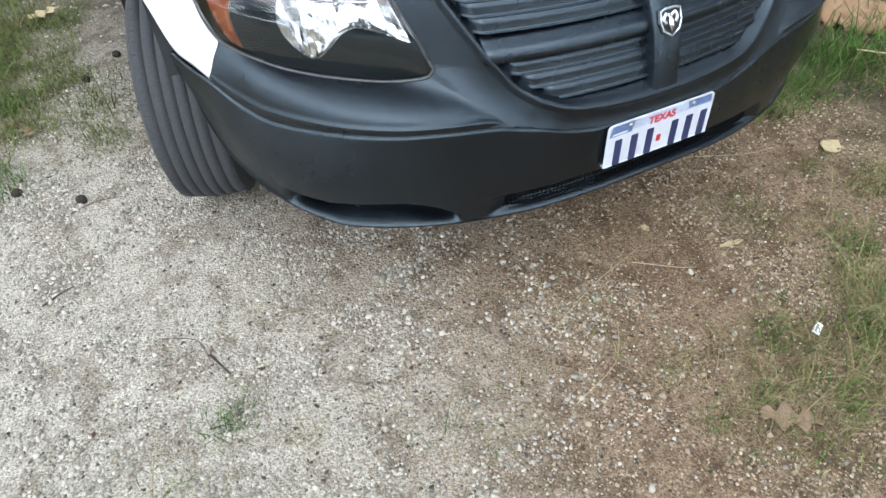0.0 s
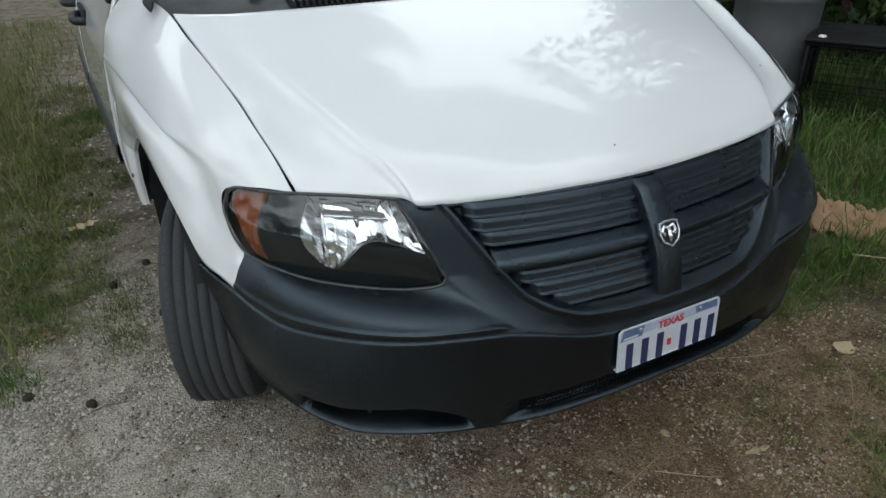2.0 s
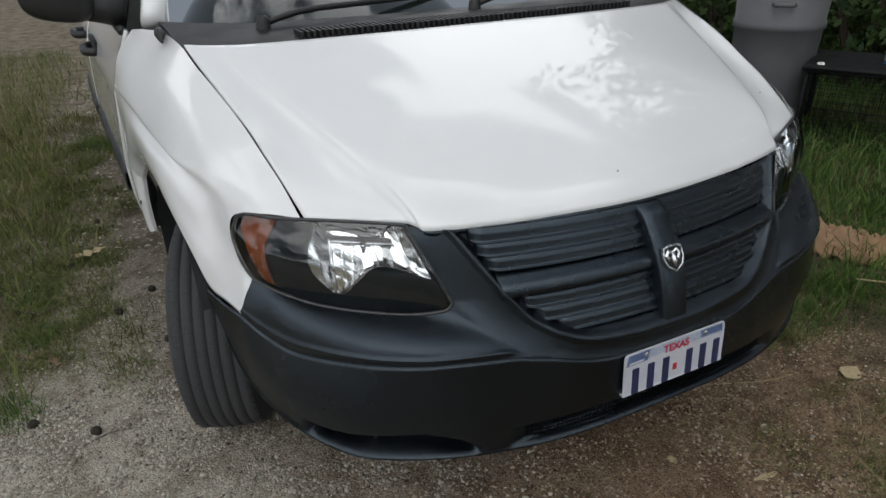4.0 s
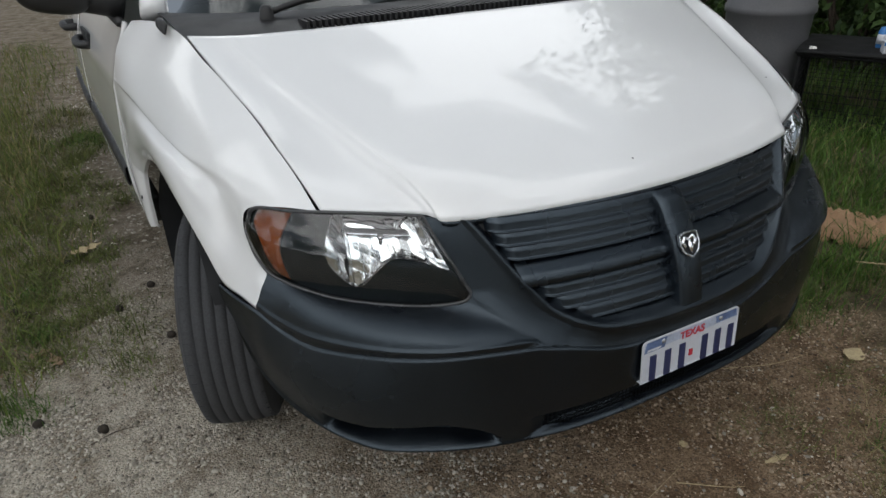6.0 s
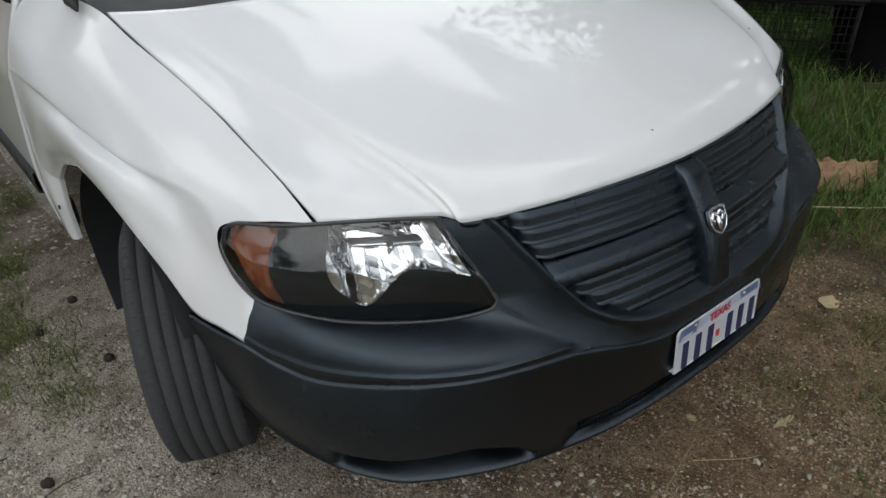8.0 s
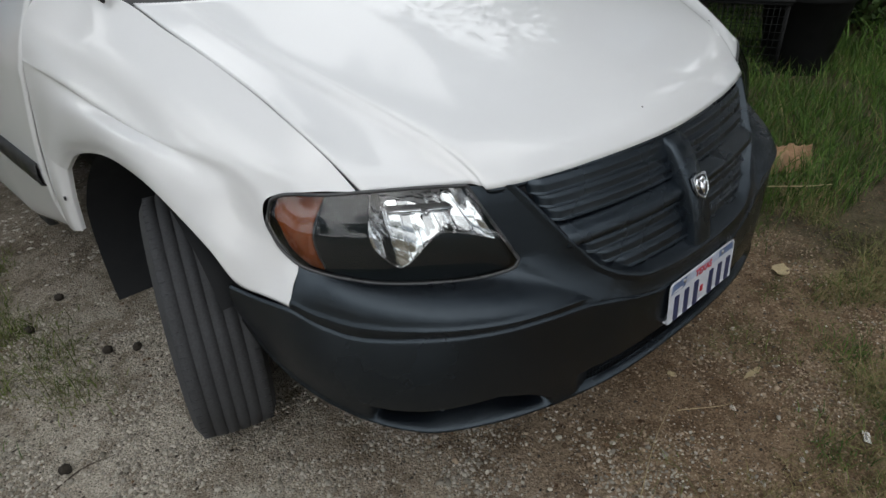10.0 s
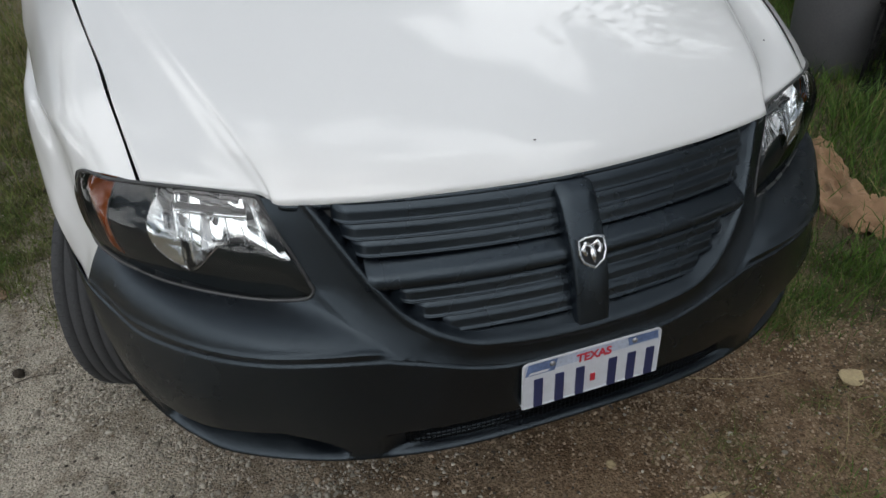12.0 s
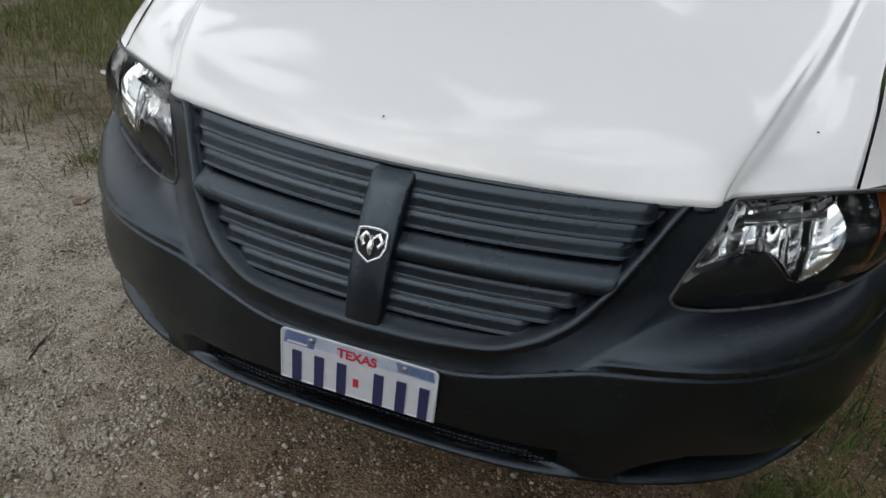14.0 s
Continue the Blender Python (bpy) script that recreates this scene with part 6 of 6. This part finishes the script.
for i in range(16):
    a, k = r.uniform(0, 6.28), r.uniform(0.05, 0.3)
    base = (0.2 * math.cos(a) * r.random(), 0.2 * math.sin(a) * r.random(), 0.5)
    tip = (k * math.cos(a), k * math.sin(a), 0.6 + r.uniform(0.0, 0.16))
    tube_into(bm, [base, (0.6 * tip[0], 0.6 * tip[1], 0.5 + 0.7 * (tip[2] - 0.5)), tip], [0.005, 0.004, 0.002], 6)
    sprigs += [(*tip, 0.07), (0.75 * tip[0], 0.75 * tip[1], tip[2] - 0.05, 0.06)]
part("stems", bm, BARK, pot)
leaf_cloud("foliage", sprigs, 26, 0.02, GRASS_OLIVE, pot, 61)

shrubs = [shrub(51, 0.8, 1.5, "shrubs beyond the crate"), shrub(52, 0.9, 1.2, "shrubs beyond the crate")]
shrubs[0].matrix_basis = pose(4.6, 2.5, 0)
shrubs[1].matrix_basis = pose(5.2, 1.3, 0)
for i, (x, y) in enumerate([(4.3, 3.6), (5.6, 0.2), (5.0, 4.6), (3.9, 5.4), (6.3, 2.6), (5.8, -1.0), (-5.0, 4.2), (-4.6, 6.2), (-5.6, 2.3), (6.2, 4.0), (-4.9, 8.0), (4.6, 7.2)]):
    copy_thing(shrubs[i % 2], pose(x, y, 0, 0, 0, 77 * i))
trees = [tree(11, 7.5, 2.6, "trees round the drive"), tree(12, 9.0, 3.0, "trees round the drive"), tree(13, 6.5, 2.4, "trees round the drive")]
AT = [(12, 4.5), (12.5, -0.5), (-8, 7), (7, 9), (10, 6), (-7.5, 11), (11, -4), (8.5, -8), (3, -11.5), (-2.5, -12.5), (-7.5, -10), (-10.5, -5), (-10, 0.5), (-10.5, 4), (-6, 16), (0, 18), (6, 14), (-12, 9), (13, 2), (12, 10), (-13, -8), (1, -15), (6, -13), (-5.5, -15), (5.9, -2.6), (6.2, -5.2), (5.6, 6.6)]
for i, (x, y) in enumerate(AT):
    x, y = 1.3 * x, 1.3 * y
    if i < 3:
        trees[i].matrix_basis = pose(x, y, 0)
    else:
        copy_thing(trees[i % 3], pose(x, y, 0, 0, 0, 53 * i))
# closer trees added out of view; they darken light and reflections from the right
for i, (x, y) in enumerate([(7.2, 3.2), (7.0, 0.4), (7.6, -2.6), (8.4, 5.4)]):
    copy_thing(trees[i % 3], pose(x, y, 0, 0, 0, 40 + 71 * i))
